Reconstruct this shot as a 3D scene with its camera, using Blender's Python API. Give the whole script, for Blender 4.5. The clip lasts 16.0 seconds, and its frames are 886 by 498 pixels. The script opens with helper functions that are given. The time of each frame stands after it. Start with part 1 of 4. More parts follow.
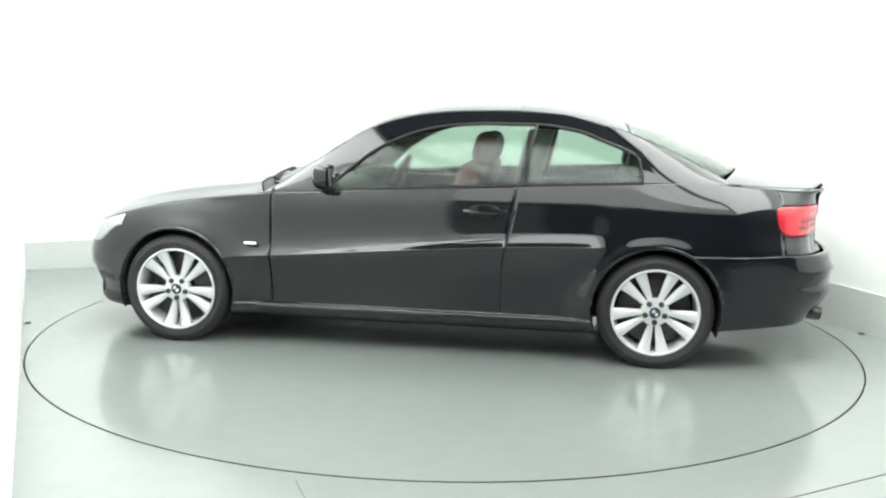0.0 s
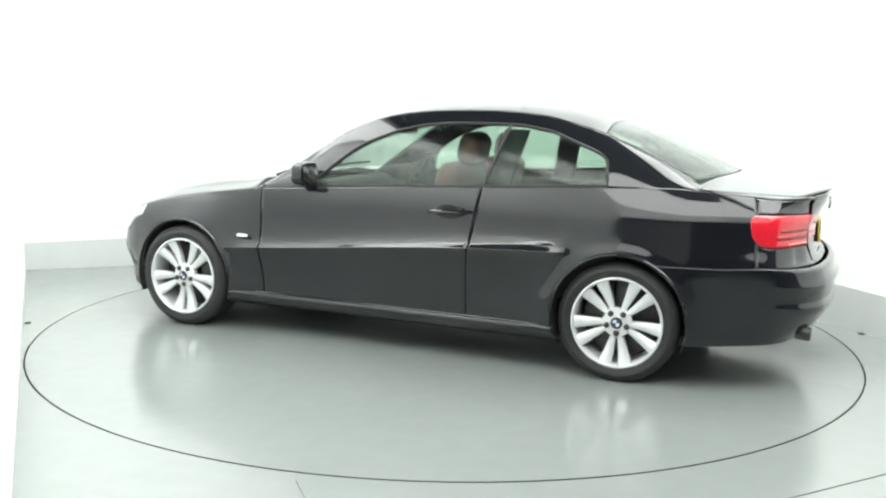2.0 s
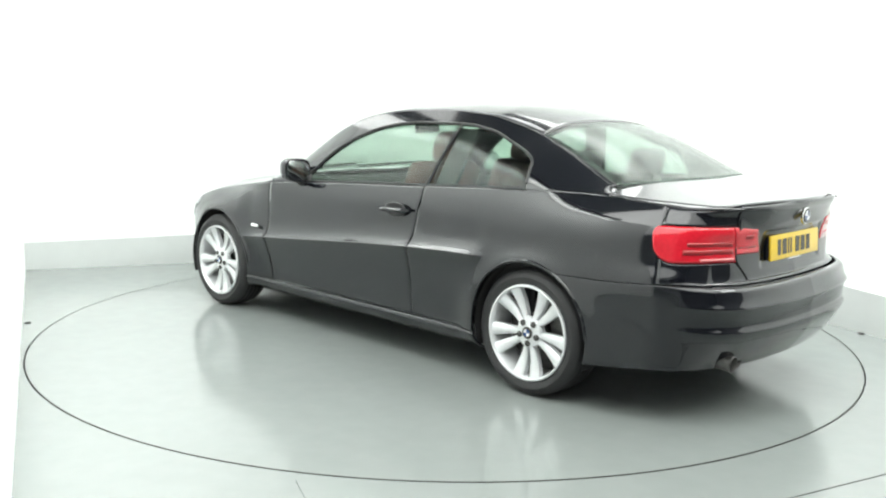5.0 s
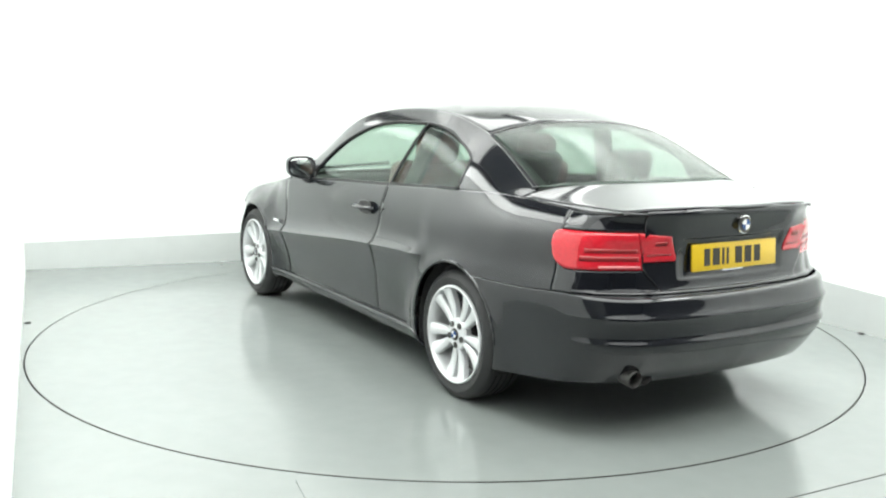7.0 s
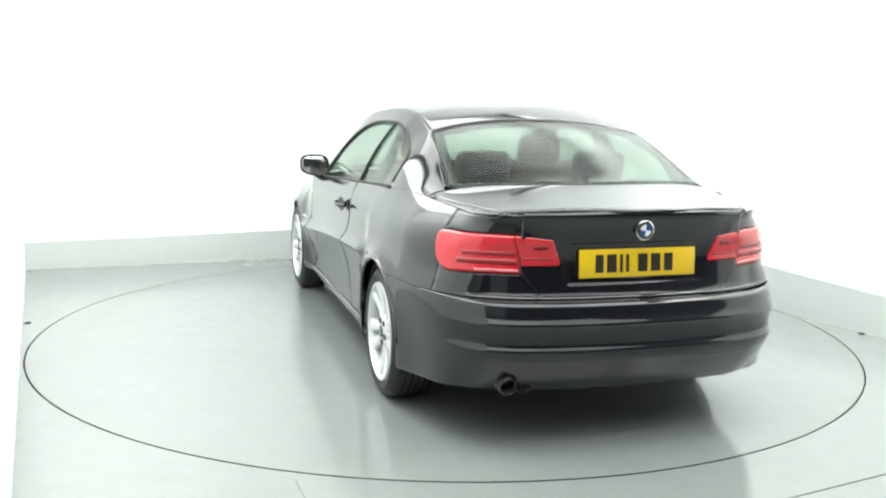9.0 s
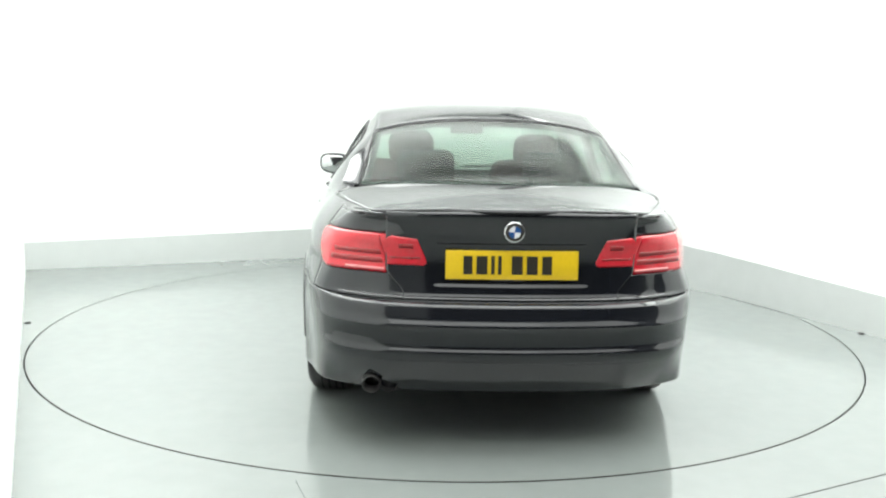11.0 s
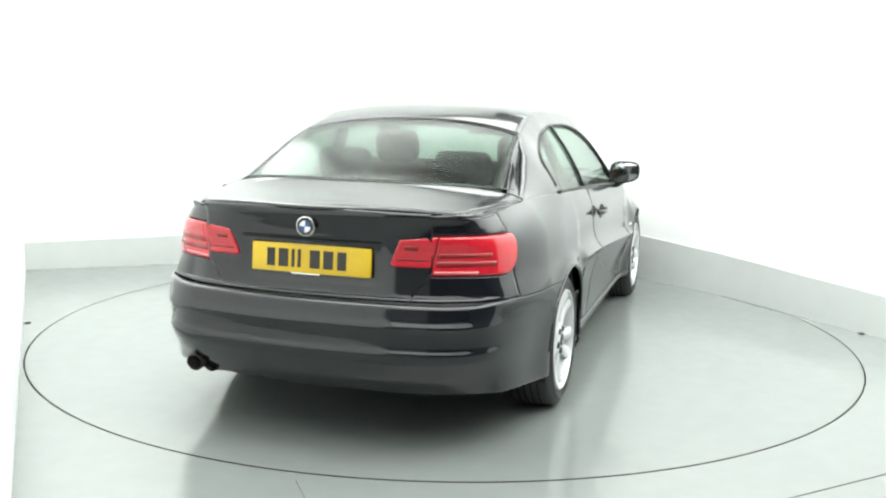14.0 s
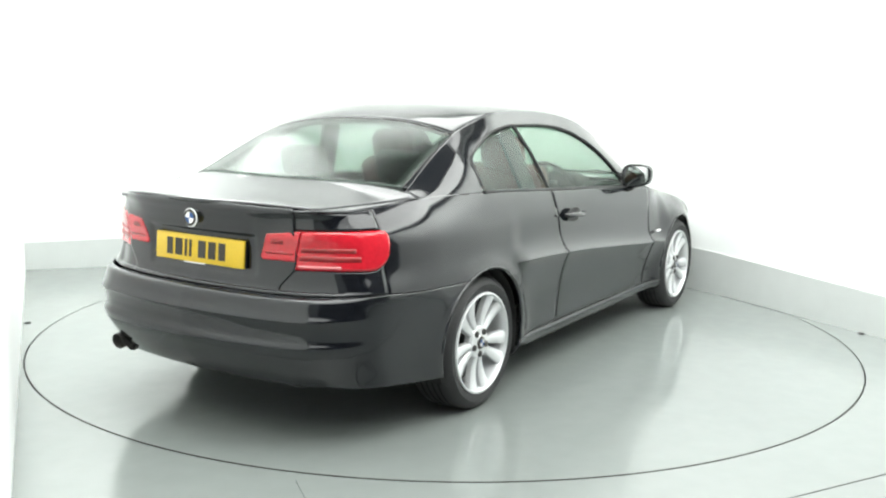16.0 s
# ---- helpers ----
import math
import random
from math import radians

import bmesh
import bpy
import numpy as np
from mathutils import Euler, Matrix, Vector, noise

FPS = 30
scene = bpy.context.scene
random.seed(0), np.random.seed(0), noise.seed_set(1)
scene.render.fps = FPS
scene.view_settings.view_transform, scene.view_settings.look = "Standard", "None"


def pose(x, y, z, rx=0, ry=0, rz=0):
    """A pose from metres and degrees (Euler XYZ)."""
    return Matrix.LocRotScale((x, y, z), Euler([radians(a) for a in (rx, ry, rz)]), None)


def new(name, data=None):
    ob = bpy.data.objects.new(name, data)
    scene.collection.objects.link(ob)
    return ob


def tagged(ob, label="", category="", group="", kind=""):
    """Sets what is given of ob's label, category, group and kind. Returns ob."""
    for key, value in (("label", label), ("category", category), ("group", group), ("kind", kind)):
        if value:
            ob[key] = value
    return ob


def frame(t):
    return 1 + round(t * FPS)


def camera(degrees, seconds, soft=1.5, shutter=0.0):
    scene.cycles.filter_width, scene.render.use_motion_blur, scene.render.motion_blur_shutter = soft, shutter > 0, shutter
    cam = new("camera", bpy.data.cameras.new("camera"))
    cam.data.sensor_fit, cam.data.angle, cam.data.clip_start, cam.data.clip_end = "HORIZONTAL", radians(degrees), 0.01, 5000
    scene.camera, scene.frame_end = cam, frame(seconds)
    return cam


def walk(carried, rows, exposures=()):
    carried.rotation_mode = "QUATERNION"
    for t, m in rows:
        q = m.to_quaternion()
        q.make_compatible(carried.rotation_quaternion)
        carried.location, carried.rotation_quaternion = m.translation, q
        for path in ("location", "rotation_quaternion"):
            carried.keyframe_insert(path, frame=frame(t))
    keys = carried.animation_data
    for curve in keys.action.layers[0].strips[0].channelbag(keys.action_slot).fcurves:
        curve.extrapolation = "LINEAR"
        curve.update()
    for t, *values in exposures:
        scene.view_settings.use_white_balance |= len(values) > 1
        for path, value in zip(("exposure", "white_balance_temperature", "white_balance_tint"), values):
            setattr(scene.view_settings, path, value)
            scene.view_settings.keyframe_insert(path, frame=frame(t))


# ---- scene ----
cam = camera(51.49, 16.0, soft=2.2)
walk(cam, [(0.0, pose(0, -5.804, 1.425, 80.998, 0, 0.21) @ pose(0, 0, 0, 0, 0, 1.094)),
           (16.0, pose(0, -5.804, 1.425, 80.998, 0, 0.21) @ pose(0, 0, 0, 0, 0, 1.094))],
     exposures=[(0.0, 0.0), (16.0, 0.0)])

# ---------------------------------------------------------------- light
world = bpy.data.worlds.new("world")
scene.world = world
world.use_nodes = True
world.node_tree.nodes["Background"].inputs[0].default_value = (0.8, 0.9, 0.85, 1)
world.node_tree.nodes["Background"].inputs[1].default_value = 0.05
PANEL_LIGHT, STRIP_LIGHT = 4.95, 7.6


# ---------------------------------------------------------------- materials
def material(name):
    m = bpy.data.materials.new(name)
    m.use_nodes = True
    return m, m.node_tree.nodes, m.node_tree.links, m.node_tree.nodes["Principled BSDF"]


def surface(name, colour, rough=0.5, metal=0.0, coat=0.0, grain=0.0, scale=40.0, bump=0.0, vary=0.15, spec=0.5, coat_rough=0.03):
    """A painted, moulded or woven surface: two scales of noise in its colour, roughness and relief."""
    m, nodes, links, b = material(name)
    b.inputs["Metallic"].default_value = metal
    b.inputs["Roughness"].default_value = rough
    b.inputs["Specular IOR Level"].default_value = spec
    b.inputs["Coat Weight"].default_value = coat
    b.inputs["Coat Roughness"].default_value = coat_rough
    place = nodes.new("ShaderNodeTexCoord")
    fine, wide = nodes.new("ShaderNodeTexNoise"), nodes.new("ShaderNodeTexNoise")
    fine.inputs["Scale"].default_value, wide.inputs["Scale"].default_value = scale, scale / 14
    fine.inputs["Detail"].default_value = 5
    both = nodes.new("ShaderNodeMath")
    both.operation = "ADD"
    ramp = nodes.new("ShaderNodeMapRange")
    ramp.inputs[1].default_value, ramp.inputs[2].default_value = 0.7, 1.3
    ramp.inputs[3].default_value, ramp.inputs[4].default_value = 1 - vary, 1 + vary
    tint = nodes.new("ShaderNodeMix")
    tint.data_type, tint.blend_type = "RGBA", "MULTIPLY"
    tint.inputs[0].default_value = 1.0
    tint.inputs[6].default_value = (*colour, 1)
    for n in (fine, wide):
        links.new(place.outputs["Object"], n.inputs["Vector"])
    links.new(fine.outputs[0], both.inputs[0])
    links.new(wide.outputs[0], both.inputs[1])
    links.new(both.outputs[0], ramp.inputs[0])
    links.new(ramp.outputs[0], tint.inputs[7])
    links.new(tint.outputs[2], b.inputs["Base Color"])
    if grain:
        r = nodes.new("ShaderNodeMapRange")
        r.inputs[1].default_value, r.inputs[2].default_value = 0.7, 1.3
        r.inputs[3].default_value, r.inputs[4].default_value = max(0.02, rough - grain), min(1, rough + grain)
        links.new(both.outputs[0], r.inputs[0])
        links.new(r.outputs[0], b.inputs["Roughness"])
    if bump:
        bp = nodes.new("ShaderNodeBump")
        bp.inputs["Strength"].default_value, bp.inputs["Distance"].default_value = bump, 0.002
        links.new(fine.outputs[0], bp.inputs["Height"])
        links.new(bp.outputs[0], b.inputs["Normal"])
    return m


def pane(name, tint, gloss=1.0, dust=0.09):
    """Tinted glass: it lets tinted light through and mirrors by its Fresnel share."""
    m, nodes, links, b = material(name)
    nodes.remove(b)
    clear, mirror, mix = nodes.new("ShaderNodeBsdfTransparent"), nodes.new("ShaderNodeBsdfGlossy"), nodes.new("ShaderNodeMixShader")
    facing, power, share = nodes.new("ShaderNodeLayerWeight"), nodes.new("ShaderNodeMath"), nodes.new("ShaderNodeMapRange")
    facing.inputs["Blend"].default_value = 0.5
    power.operation = "POWER"
    power.inputs[1].default_value = 5.0
    share.inputs[3].default_value, share.inputs[4].default_value = 0.034 * gloss, 0.75
    links.new(facing.outputs["Facing"], power.inputs[0])
    links.new(power.outputs[0], share.inputs[0])
    clear.inputs[0].default_value = (*tint, 1)
    mirror.inputs["Roughness"].default_value = dust
    links.new(share.outputs[0], mix.inputs[0])
    links.new(clear.outputs[0], mix.inputs[1])
    links.new(mirror.outputs[0], mix.inputs[2])
    links.new(mix.outputs[0], nodes["Material Output"].inputs[0])
    return m


def car_paint(name, colour):
    """Black lacquer: an even dark base under a clear coat whose gloss wanders a little over each panel."""
    m, nodes, links, b = material(name)
    b.inputs["Base Color"].default_value = (*colour, 1)
    b.inputs["Roughness"].default_value = 0.3
    b.inputs["Specular IOR Level"].default_value = 0.03
    b.inputs["Coat Weight"].default_value = 1.0
    b.inputs["Coat IOR"].default_value = 1.62
    place, wide, gloss = nodes.new("ShaderNodeTexCoord"), nodes.new("ShaderNodeTexNoise"), nodes.new("ShaderNodeMapRange")
    wide.inputs["Scale"].default_value = 3.0
    gloss.inputs[3].default_value, gloss.inputs[4].default_value = 0.06, 0.10
    links.new(place.outputs["Object"], wide.inputs["Vector"])
    links.new(wide.outputs[0], gloss.inputs[0])
    links.new(gloss.outputs[0], b.inputs["Coat Roughness"])
    return m


PAINT = car_paint("black_lacquer", (0.0052, 0.0060, 0.0086))
BLACK = surface("black_plastic", (0.006, 0.006, 0.0065), 0.45, 0, 0, 0.08, 200, 0.1)
RUBBER = surface("tyre_rubber", (0.020, 0.020, 0.021), 0.6, 0, 0, 0.1, 120, 0.2, 0.3)
ALLOY = surface("silver_alloy_paint", (0.68, 0.69, 0.70), 0.34, 0.25, 0.5, 0.05, 150, 0.0, 0.06)
DARKMETAL = surface("brake_iron", (0.09, 0.088, 0.085), 0.45, 0.8, 0, 0.1, 60, 0.1, 0.3)
CHROME = surface("chrome", (0.8, 0.8, 0.8), 0.12, 1.0, 0, 0.04, 60, 0.0, 0.05)
LINER = surface("wheel_arch_felt", (0.008, 0.008, 0.008), 0.9, 0, 0, 0.0, 80, 0.3, 0.3)
RED = surface("red_lens", (0.55, 0.013, 0.026), 0.12, 0, 0.6, 0.03, 60, 0.0, 0.12)
REDDARK = surface("dark_red_lens", (0.27, 0.008, 0.012), 0.3, 0, 0.15, 0.03, 60, 0.0, 0.15)
REDLIGHT = surface("clear_red_lens", (0.66, 0.20, 0.21), 0.25, 0, 0.3, 0.03, 60, 0.0, 0.1)
LAMPCLEAR = surface("headlamp_lens", (0.45, 0.46, 0.47), 0.15, 0.2, 1.0, 0.04, 50, 0.0, 0.2)
MARKER = surface("clear_marker_lens", (0.85, 0.85, 0.84), 0.2, 0.1, 1.0, 0.04, 60)
YELLOW = surface("yellow_plate", (0.66, 0.44, 0.008), 0.35, 0, 0.3, 0.05, 80, 0.0, 0.06)
INK = surface("plate_black", (0.02, 0.017, 0.012), 0.4)
BLUE = surface("badge_blue", (0.02, 0.07, 0.22), 0.25, 0, 0.8)
WHITE = surface("badge_white", (0.8, 0.8, 0.82), 0.25, 0.2, 0.8)
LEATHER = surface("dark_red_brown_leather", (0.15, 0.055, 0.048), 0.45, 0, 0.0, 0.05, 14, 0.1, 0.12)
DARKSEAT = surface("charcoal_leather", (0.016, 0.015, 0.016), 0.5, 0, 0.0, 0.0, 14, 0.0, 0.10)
TRIM = surface("charcoal_cabin_trim", (0.012, 0.012, 0.013), 0.65, 0, 0, 0.05, 14, 0.1, 0.12)
LINING = surface("pale_grey_headlining", (0.16, 0.16, 0.155), 0.9, 0, 0, 0.0, 300, 0.3, 0.08)
SIDEGLASS = pane("green_tinted_glass", (0.76, 0.835, 0.79), 0.9, 0.15)
REARGLASS = pane("heated_rear_glass", (0.64, 0.71, 0.67), 0.8, 0.22)
MIRROR = surface("mirror_glass", (0.58, 0.60, 0.60), 0.03, 1.0)
FLOOR = surface("grey_green_floor_paint", (0.220, 0.240, 0.230), 0.16, 0, 0.0, 0.04, 9, 0.0, 0.035, 0.75)
TABLE = surface("turntable_paint", (0.217, 0.237, 0.227), 0.15, 0, 0.0, 0.04, 9, 0.0, 0.035, 0.75)
EDGE = surface("worn_steel_edging", (0.05, 0.05, 0.05), 0.4, 0.8, 0, 0.1, 8, 0.0, 0.3)
GROOVE = surface("dark_groove", (0.03, 0.03, 0.03), 0.8)
WALL = surface("matt_white_wall", (0.88, 0.9, 0.885), 0.8, 0, 0, 0.0, 5, 0.0, 0.02)
KERB = surface("pale_grey_kerb_paint", (0.55, 0.572, 0.56), 0.45, 0, 0, 0.05, 8, 0.0, 0.03)
CEIL = surface("grey_ceiling_paint", (0.40, 0.42, 0.41), 0.85, 0, 0, 0.0, 6, 0.0, 0.05)
# unseen walls behind and beside the camera, greys chosen for reflections in the paint
SIDEWALL = surface("unseen_grey_wall", (0.065, 0.066, 0.07), 0.8, 0, 0, 0.0, 6, 0.0, 0.1)
RETURNWALL = surface("unseen_pale_wall", (0.36, 0.37, 0.365), 0.8, 0, 0, 0.0, 6, 0.0, 0.06)
BACKWALL = surface("unseen_dark_wall", (0.03, 0.03, 0.032), 0.8, 0, 0, 0.0, 6, 0.0, 0.1)


# ---------------------------------------------------------------- mesh tools
def mesh_object(name, verts, faces, mat, parent=None, label="", solid=0.0, smooth=True, sharp=35, offset=-1):
    me = bpy.data.meshes.new(name)
    me.from_pydata([tuple(map(float, v)) for v in verts], [], faces)
    me.materials.append(mat)
    if smooth:
        me.shade_smooth()
        me.set_sharp_from_angle(angle=radians(sharp))
    ob = new(name, me)
    ob.parent = parent
    if label:
        tagged(ob, label)
    if solid:
        mod = ob.modifiers.new("thickness", "SOLIDIFY")
        mod.thickness, mod.offset = solid, offset
    return ob


def part(name, bm, mat, parent, label="", smooth=True, sharp=35, bevel=0.0, solid=0.0):
    me = bpy.data.meshes.new(name)
    bmesh.ops.recalc_face_normals(bm, faces=bm.faces)
    bm.to_mesh(me)
    bm.free()
    me.materials.append(mat)
    if smooth:
        me.shade_smooth()
        me.set_sharp_from_angle(angle=radians(sharp))
    ob = new(name, me)
    ob.parent = parent
    if label:
        tagged(ob, label)
    if bevel:
        mod = ob.modifiers.new("edges", "BEVEL")
        mod.width, mod.segments, mod.limit_method = bevel, 2, "ANGLE"
    if solid:
        mod = ob.modifiers.new("thickness", "SOLIDIFY")
        mod.thickness = solid
    return ob


def box_bm(sx, sy, sz, m=None, bm=None):
    bm = bm or bmesh.new()
    bmesh.ops.create_cube(bm, size=1, matrix=(m or Matrix()) @ Matrix.Diagonal((sx, sy, sz, 1)))
    return bm


def soft_box(sx, sy, sz, m=None, r=0.03, seg=4):
    """A cushion: a box with well rounded edges."""
    bm = bmesh.new()
    bmesh.ops.create_cube(bm, size=1, matrix=Matrix.Diagonal((sx, sy, sz, 1)))
    bmesh.ops.bevel(bm, geom=bm.edges[:], offset=min(r, sx * 0.48, sy * 0.48, sz * 0.48), segments=seg, affect="EDGES", profile=0.5)
    if m:
        bmesh.ops.transform(bm, matrix=m, verts=bm.verts)
    return bm


def ring_bm(profile, n=64, bm=None, closed=True):
    """Turn a profile of (radius, y) round the y axis."""
    bm = bm or bmesh.new()
    rows = [[bm.verts.new((r * math.sin(2 * math.pi * i / n), y, r * math.cos(2 * math.pi * i / n))) for r, y in profile] for i in range(n)]
    k = len(profile)
    for i in range(n):
        a, b = rows[i], rows[(i + 1) % n]
        for j in range(k if closed else k - 1):
            bm.faces.new((a[j], a[(j + 1) % k], b[(j + 1) % k], b[j]))
    return bm


def tube_bm(path, r, n=8, bm=None, closed=False):
    """A tube of radius r along a path of points."""
    bm = bm or bmesh.new()
    pts = [Vector(p) for p in path]
    rows = []
    for i, p in enumerate(pts):
        a, b = pts[i - 1 if (i or closed) else 0], pts[(i + 1) % len(pts) if (i + 1 < len(pts) or closed) else i]
        d = (b - a).normalized()
        u = d.cross(Vector((0.3, 0.2, 1))).normalized()
        w = d.cross(u)
        rows.append([bm.verts.new(p + r * (math.cos(2 * math.pi * k / n) * u + math.sin(2 * math.pi * k / n) * w)) for k in range(n)])
    for i in range(len(rows) if closed else len(rows) - 1):
        a, b = rows[i], rows[(i + 1) % len(rows)]
        for k in range(n):
            bm.faces.new((a[k], a[(k + 1) % n], b[(k + 1) % n], b[k]))
    if not closed:
        bm.faces.new(rows[0]), bm.faces.new(rows[-1][::-1])
    return bm


def spline(xs, ys):
    """A smooth monotone curve through the knots (xs rising or falling)."""
    xs, ys = np.asarray(xs, float), np.asarray(ys, float)
    if xs[0] > xs[-1]:
        xs, ys = xs[::-1], ys[::-1]
    h, d = np.diff(xs), np.diff(ys) / np.diff(xs)
    m = np.zeros(len(xs))
    m[0], m[-1] = d[0], d[-1]
    for i in range(1, len(xs) - 1):
        if d[i - 1] * d[i] > 0:
            w1, w2 = 2 * h[i] + h[i - 1], h[i] + 2 * h[i - 1]
            m[i] = (w1 + w2) / (w1 / d[i - 1] + w2 / d[i])

    def value(x):
        x = np.clip(np.asarray(x, float), xs[0], xs[-1])
        i = np.clip(np.searchsorted(xs, x) - 1, 0, len(xs) - 2)
        t = (x - xs[i]) / h[i]
        return ((1 + 2 * t) * (1 - t) ** 2 * ys[i] + t * (1 - t) ** 2 * h[i] * m[i]
                + t * t * (3 - 2 * t) * ys[i + 1] + t * t * (t - 1) * h[i] * m[i + 1])
    return value


def step(a, b, x):
    t = np.clip((np.asarray(x, float) - a) / (b - a), 0, 1)
    return t * t * (3 - 2 * t)


# ---------------------------------------------------------------- the car's surface
# car space: x ahead from the middle of the wheelbase, y to its left, z up from the tyres' contact
AXLE, ARCH_R, WHEEL_R, ARCH_Z = 1.38, 0.352, 0.318, 0.325
PLAN_X = [2.20, 2.185, 2.12, 2.00, 1.82, 1.5, 1.0, 0.5, 0.0, -0.5, -1.0, -1.4, -1.7, -1.95, -2.15, -2.29, -2.37, -2.415, -2.425]
PLAN_Y = [0.0, 0.25, 0.50, 0.69, 0.80, 0.872, 0.888, 0.892, 0.896, 0.900, 0.904, 0.902, 0.886, 0.851, 0.79, 0.685, 0.53, 0.23, 0.0]
_ds = np.concatenate([[0], np.cumsum(np.hypot(np.diff(PLAN_X), np.diff(PLAN_Y)))])
S_END = float(_ds[-1])
plan_x, plan_y = spline(_ds, PLAN_X), spline(_ds, PLAN_Y)
_sx = np.linspace(0, S_END, 4000)
_px = plan_x(_sx)


def s_at(x):
    """The way round the car's plan, from the middle of the nose, at which its flank reaches x."""
    return np.interp(-np.asarray(x, float), -_px, _sx)


def s_at_y(y):
    """The same for a place on the tail at that distance from the middle."""
    k = _sx > S_END * 0.6
    return np.interp(-np.asarray(y, float), -plan_y(_sx[k]), _sx[k])


side_in = spline([0.14, 0.175, 0.205, 0.238, 0.262, 0.30, 0.40, 0.50, 0.56, 0.59, 0.60, 0.602, 0.61, 0.62, 0.63, 0.65, 0.68, 0.72, 0.78, 0.845, 0.87, 0.92, 1.0, 1.05],
                 [0.16, 0.10, 0.062, 0.052, 0.062, 0.060, 0.047, 0.025, 0.004, -0.011, -0.017, -0.0155, -0.008, 0.001, 0.0085, 0.0192, 0.0290, 0.0342, 0.0370, 0.0385, 0.0425, 0.056, 0.084, 0.105])
soft_in = spline([0.14, 0.175, 0.205, 0.25, 0.35, 0.50, 0.60, 0.68, 0.75, 0.845, 0.87, 0.92, 1.0, 1.05],
                [0.16, 0.09, 0.050, 0.034, 0.030, 0.018, 0.012, 0.015, 0.023, 0.033, 0.039, 0.054, 0.084, 0.105])
rear_in = spline([0.18, 0.22, 0.26, 0.31, 0.38, 0.43, 0.452, 0.462, 0.475, 0.50, 0.53, 0.552, 0.560, 0.566, 0.578, 0.595, 0.615, 0.635, 0.648, 0.66, 0.69, 0.80, 0.90, 0.955, 0.99, 1.02],
                 [0.24, 0.16, 0.115, 0.074, 0.030, 0.006, 0.002, 0.007, 0.0125, 0.012, 0.007, 0.0, -0.004, -0.0015, 0.0050, 0.0120, 0.0175, 0.0240, 0.042, 0.097, 0.108, 0.117, 0.099, 0.077, 0.062, 0.065])
front_in = spline([0.14, 0.18, 0.24, 0.32, 0.45, 0.55, 0.62, 0.70, 0.80], [0.14, 0.085, 0.06, 0.055, 0.010, 0.02, 0.05, 0.10, 0.22])
crease_z = spline([2.2, 1.6, 0.8, -0.57, -1.0, -2.4], [0.52, 0.50, 0.548, 0.652, 0.668, 0.64])
top_z = spline([2.2, 2.0, 1.8, 1.64, 1.4, 1.1, 0.8, 0.4, 0.0, -0.56, -1.0, -1.3, -1.6, -1.8, -2.0, -2.15, -2.29, -2.37, -2.43],
               [0.61, 0.672, 0.728, 0.775, 0.822, 0.866, 0.902, 0.928, 0.952, 0.978, 1.0, 1.014, 1.020, 1.012, 0.995, 0.982, 0.978, 0.985, 0.99])


def shell(s, z):
    """A point of the car's flank, nose or tail, left half, by the way round its plan and its height."""
    s, z = np.asarray(s, float), np.asarray(z, float)
    x, y = plan_x(s), plan_y(s)
    e = 0.004
    tx, ty = plan_x(np.clip(s + e, 0, S_END)) - plan_x(np.clip(s - e, 0, S_END)), plan_y(np.clip(s + e, 0, S_END)) - plan_y(np.clip(s - e, 0, S_END))
    n = np.hypot(tx, ty) + 1e-9
    nx, ny = -ty / n, tx / n
    nx, ny = -nx, -ny
    wr, wf = step(0.25, 0.9, -nx) * (x < 0), step(0.25, 0.9, nx) * (x > 0)
    ws = 1 - wr - wf
    hat = step(0.30, 0.48, z) * (1 - step(0.70, 0.83, z))
    fade = np.maximum(step(-1.0, -1.15, x), step(1.0, 1.18, x))
    inset = ws * (side_in(z + (0.60 - crease_z(x)) * hat) * (1 - fade) + soft_in(z) * fade) + wr * rear_in(z) + wf * front_in(z)
    inset = inset + 0.028 * step(-1.72, -2.12, x) * step(0.63, 0.76, z) * ws
    # the boot lid's lip dies out towards the corners
    inset = inset + 0.042 * step(0.33, 0.60, y) * step(0.87, 0.97, z) * wr
    # the haunches roll over towards the boot lid
    inset = inset + 0.045 * step(-1.2, -1.85, x) * np.clip((z - 0.86) / 0.14, 0, 1.2) ** 2 * ws
    for ax in (AXLE, -AXLE):
        rr = np.hypot(x - ax, z - ARCH_Z)
        inset = inset - 0.018 * np.exp(-((rr - ARCH_R) / 0.045) ** 2) * ws
        inset = inset * (1 - 0.7 * np.exp(-((rr - ARCH_R) / 0.12) ** 2) * ws * step(0.74, 0.58, z) * step(0.16, 0.26, z))
    # the front wings roll over towards the bonnet
    inset = inset + 0.13 * step(0.75, 1.55, x) * np.clip((z - 0.64) / 0.2, 0, 1) ** 2 * ws
    return np.stack([x - nx * inset, np.maximum(y - ny * inset, 0.0), z], -1)


centre_z = spline([2.2, 2.1, 1.95, 1.81, 1.41, 1.0, 0.78, 0.626, 0.474, 0.265, 0.03, -0.2, -0.5, -0.8, -1.05, -1.19, -1.4, -1.54, -1.68, -1.86, -2.0, -2.2, -2.32, -2.38],
                  [0.60, 0.685, 0.765, 0.824, 0.899, 0.944, 1.028, 1.104, 1.204, 1.322, 1.396, 1.428, 1.437, 1.422, 1.382, 1.343, 1.279, 1.221, 1.157, 1.078, 1.052, 1.030, 1.020, 1.012])
edge_y = spline([0.86, 0.6, 0.33, 0.06, -0.2, -0.53, -0.85, -1.1, -1.36, -1.65, -1.85], [0.76, 0.695, 0.635, 0.60, 0.58, 0.572, 0.570, 0.572, 0.60, 0.648, 0.69])
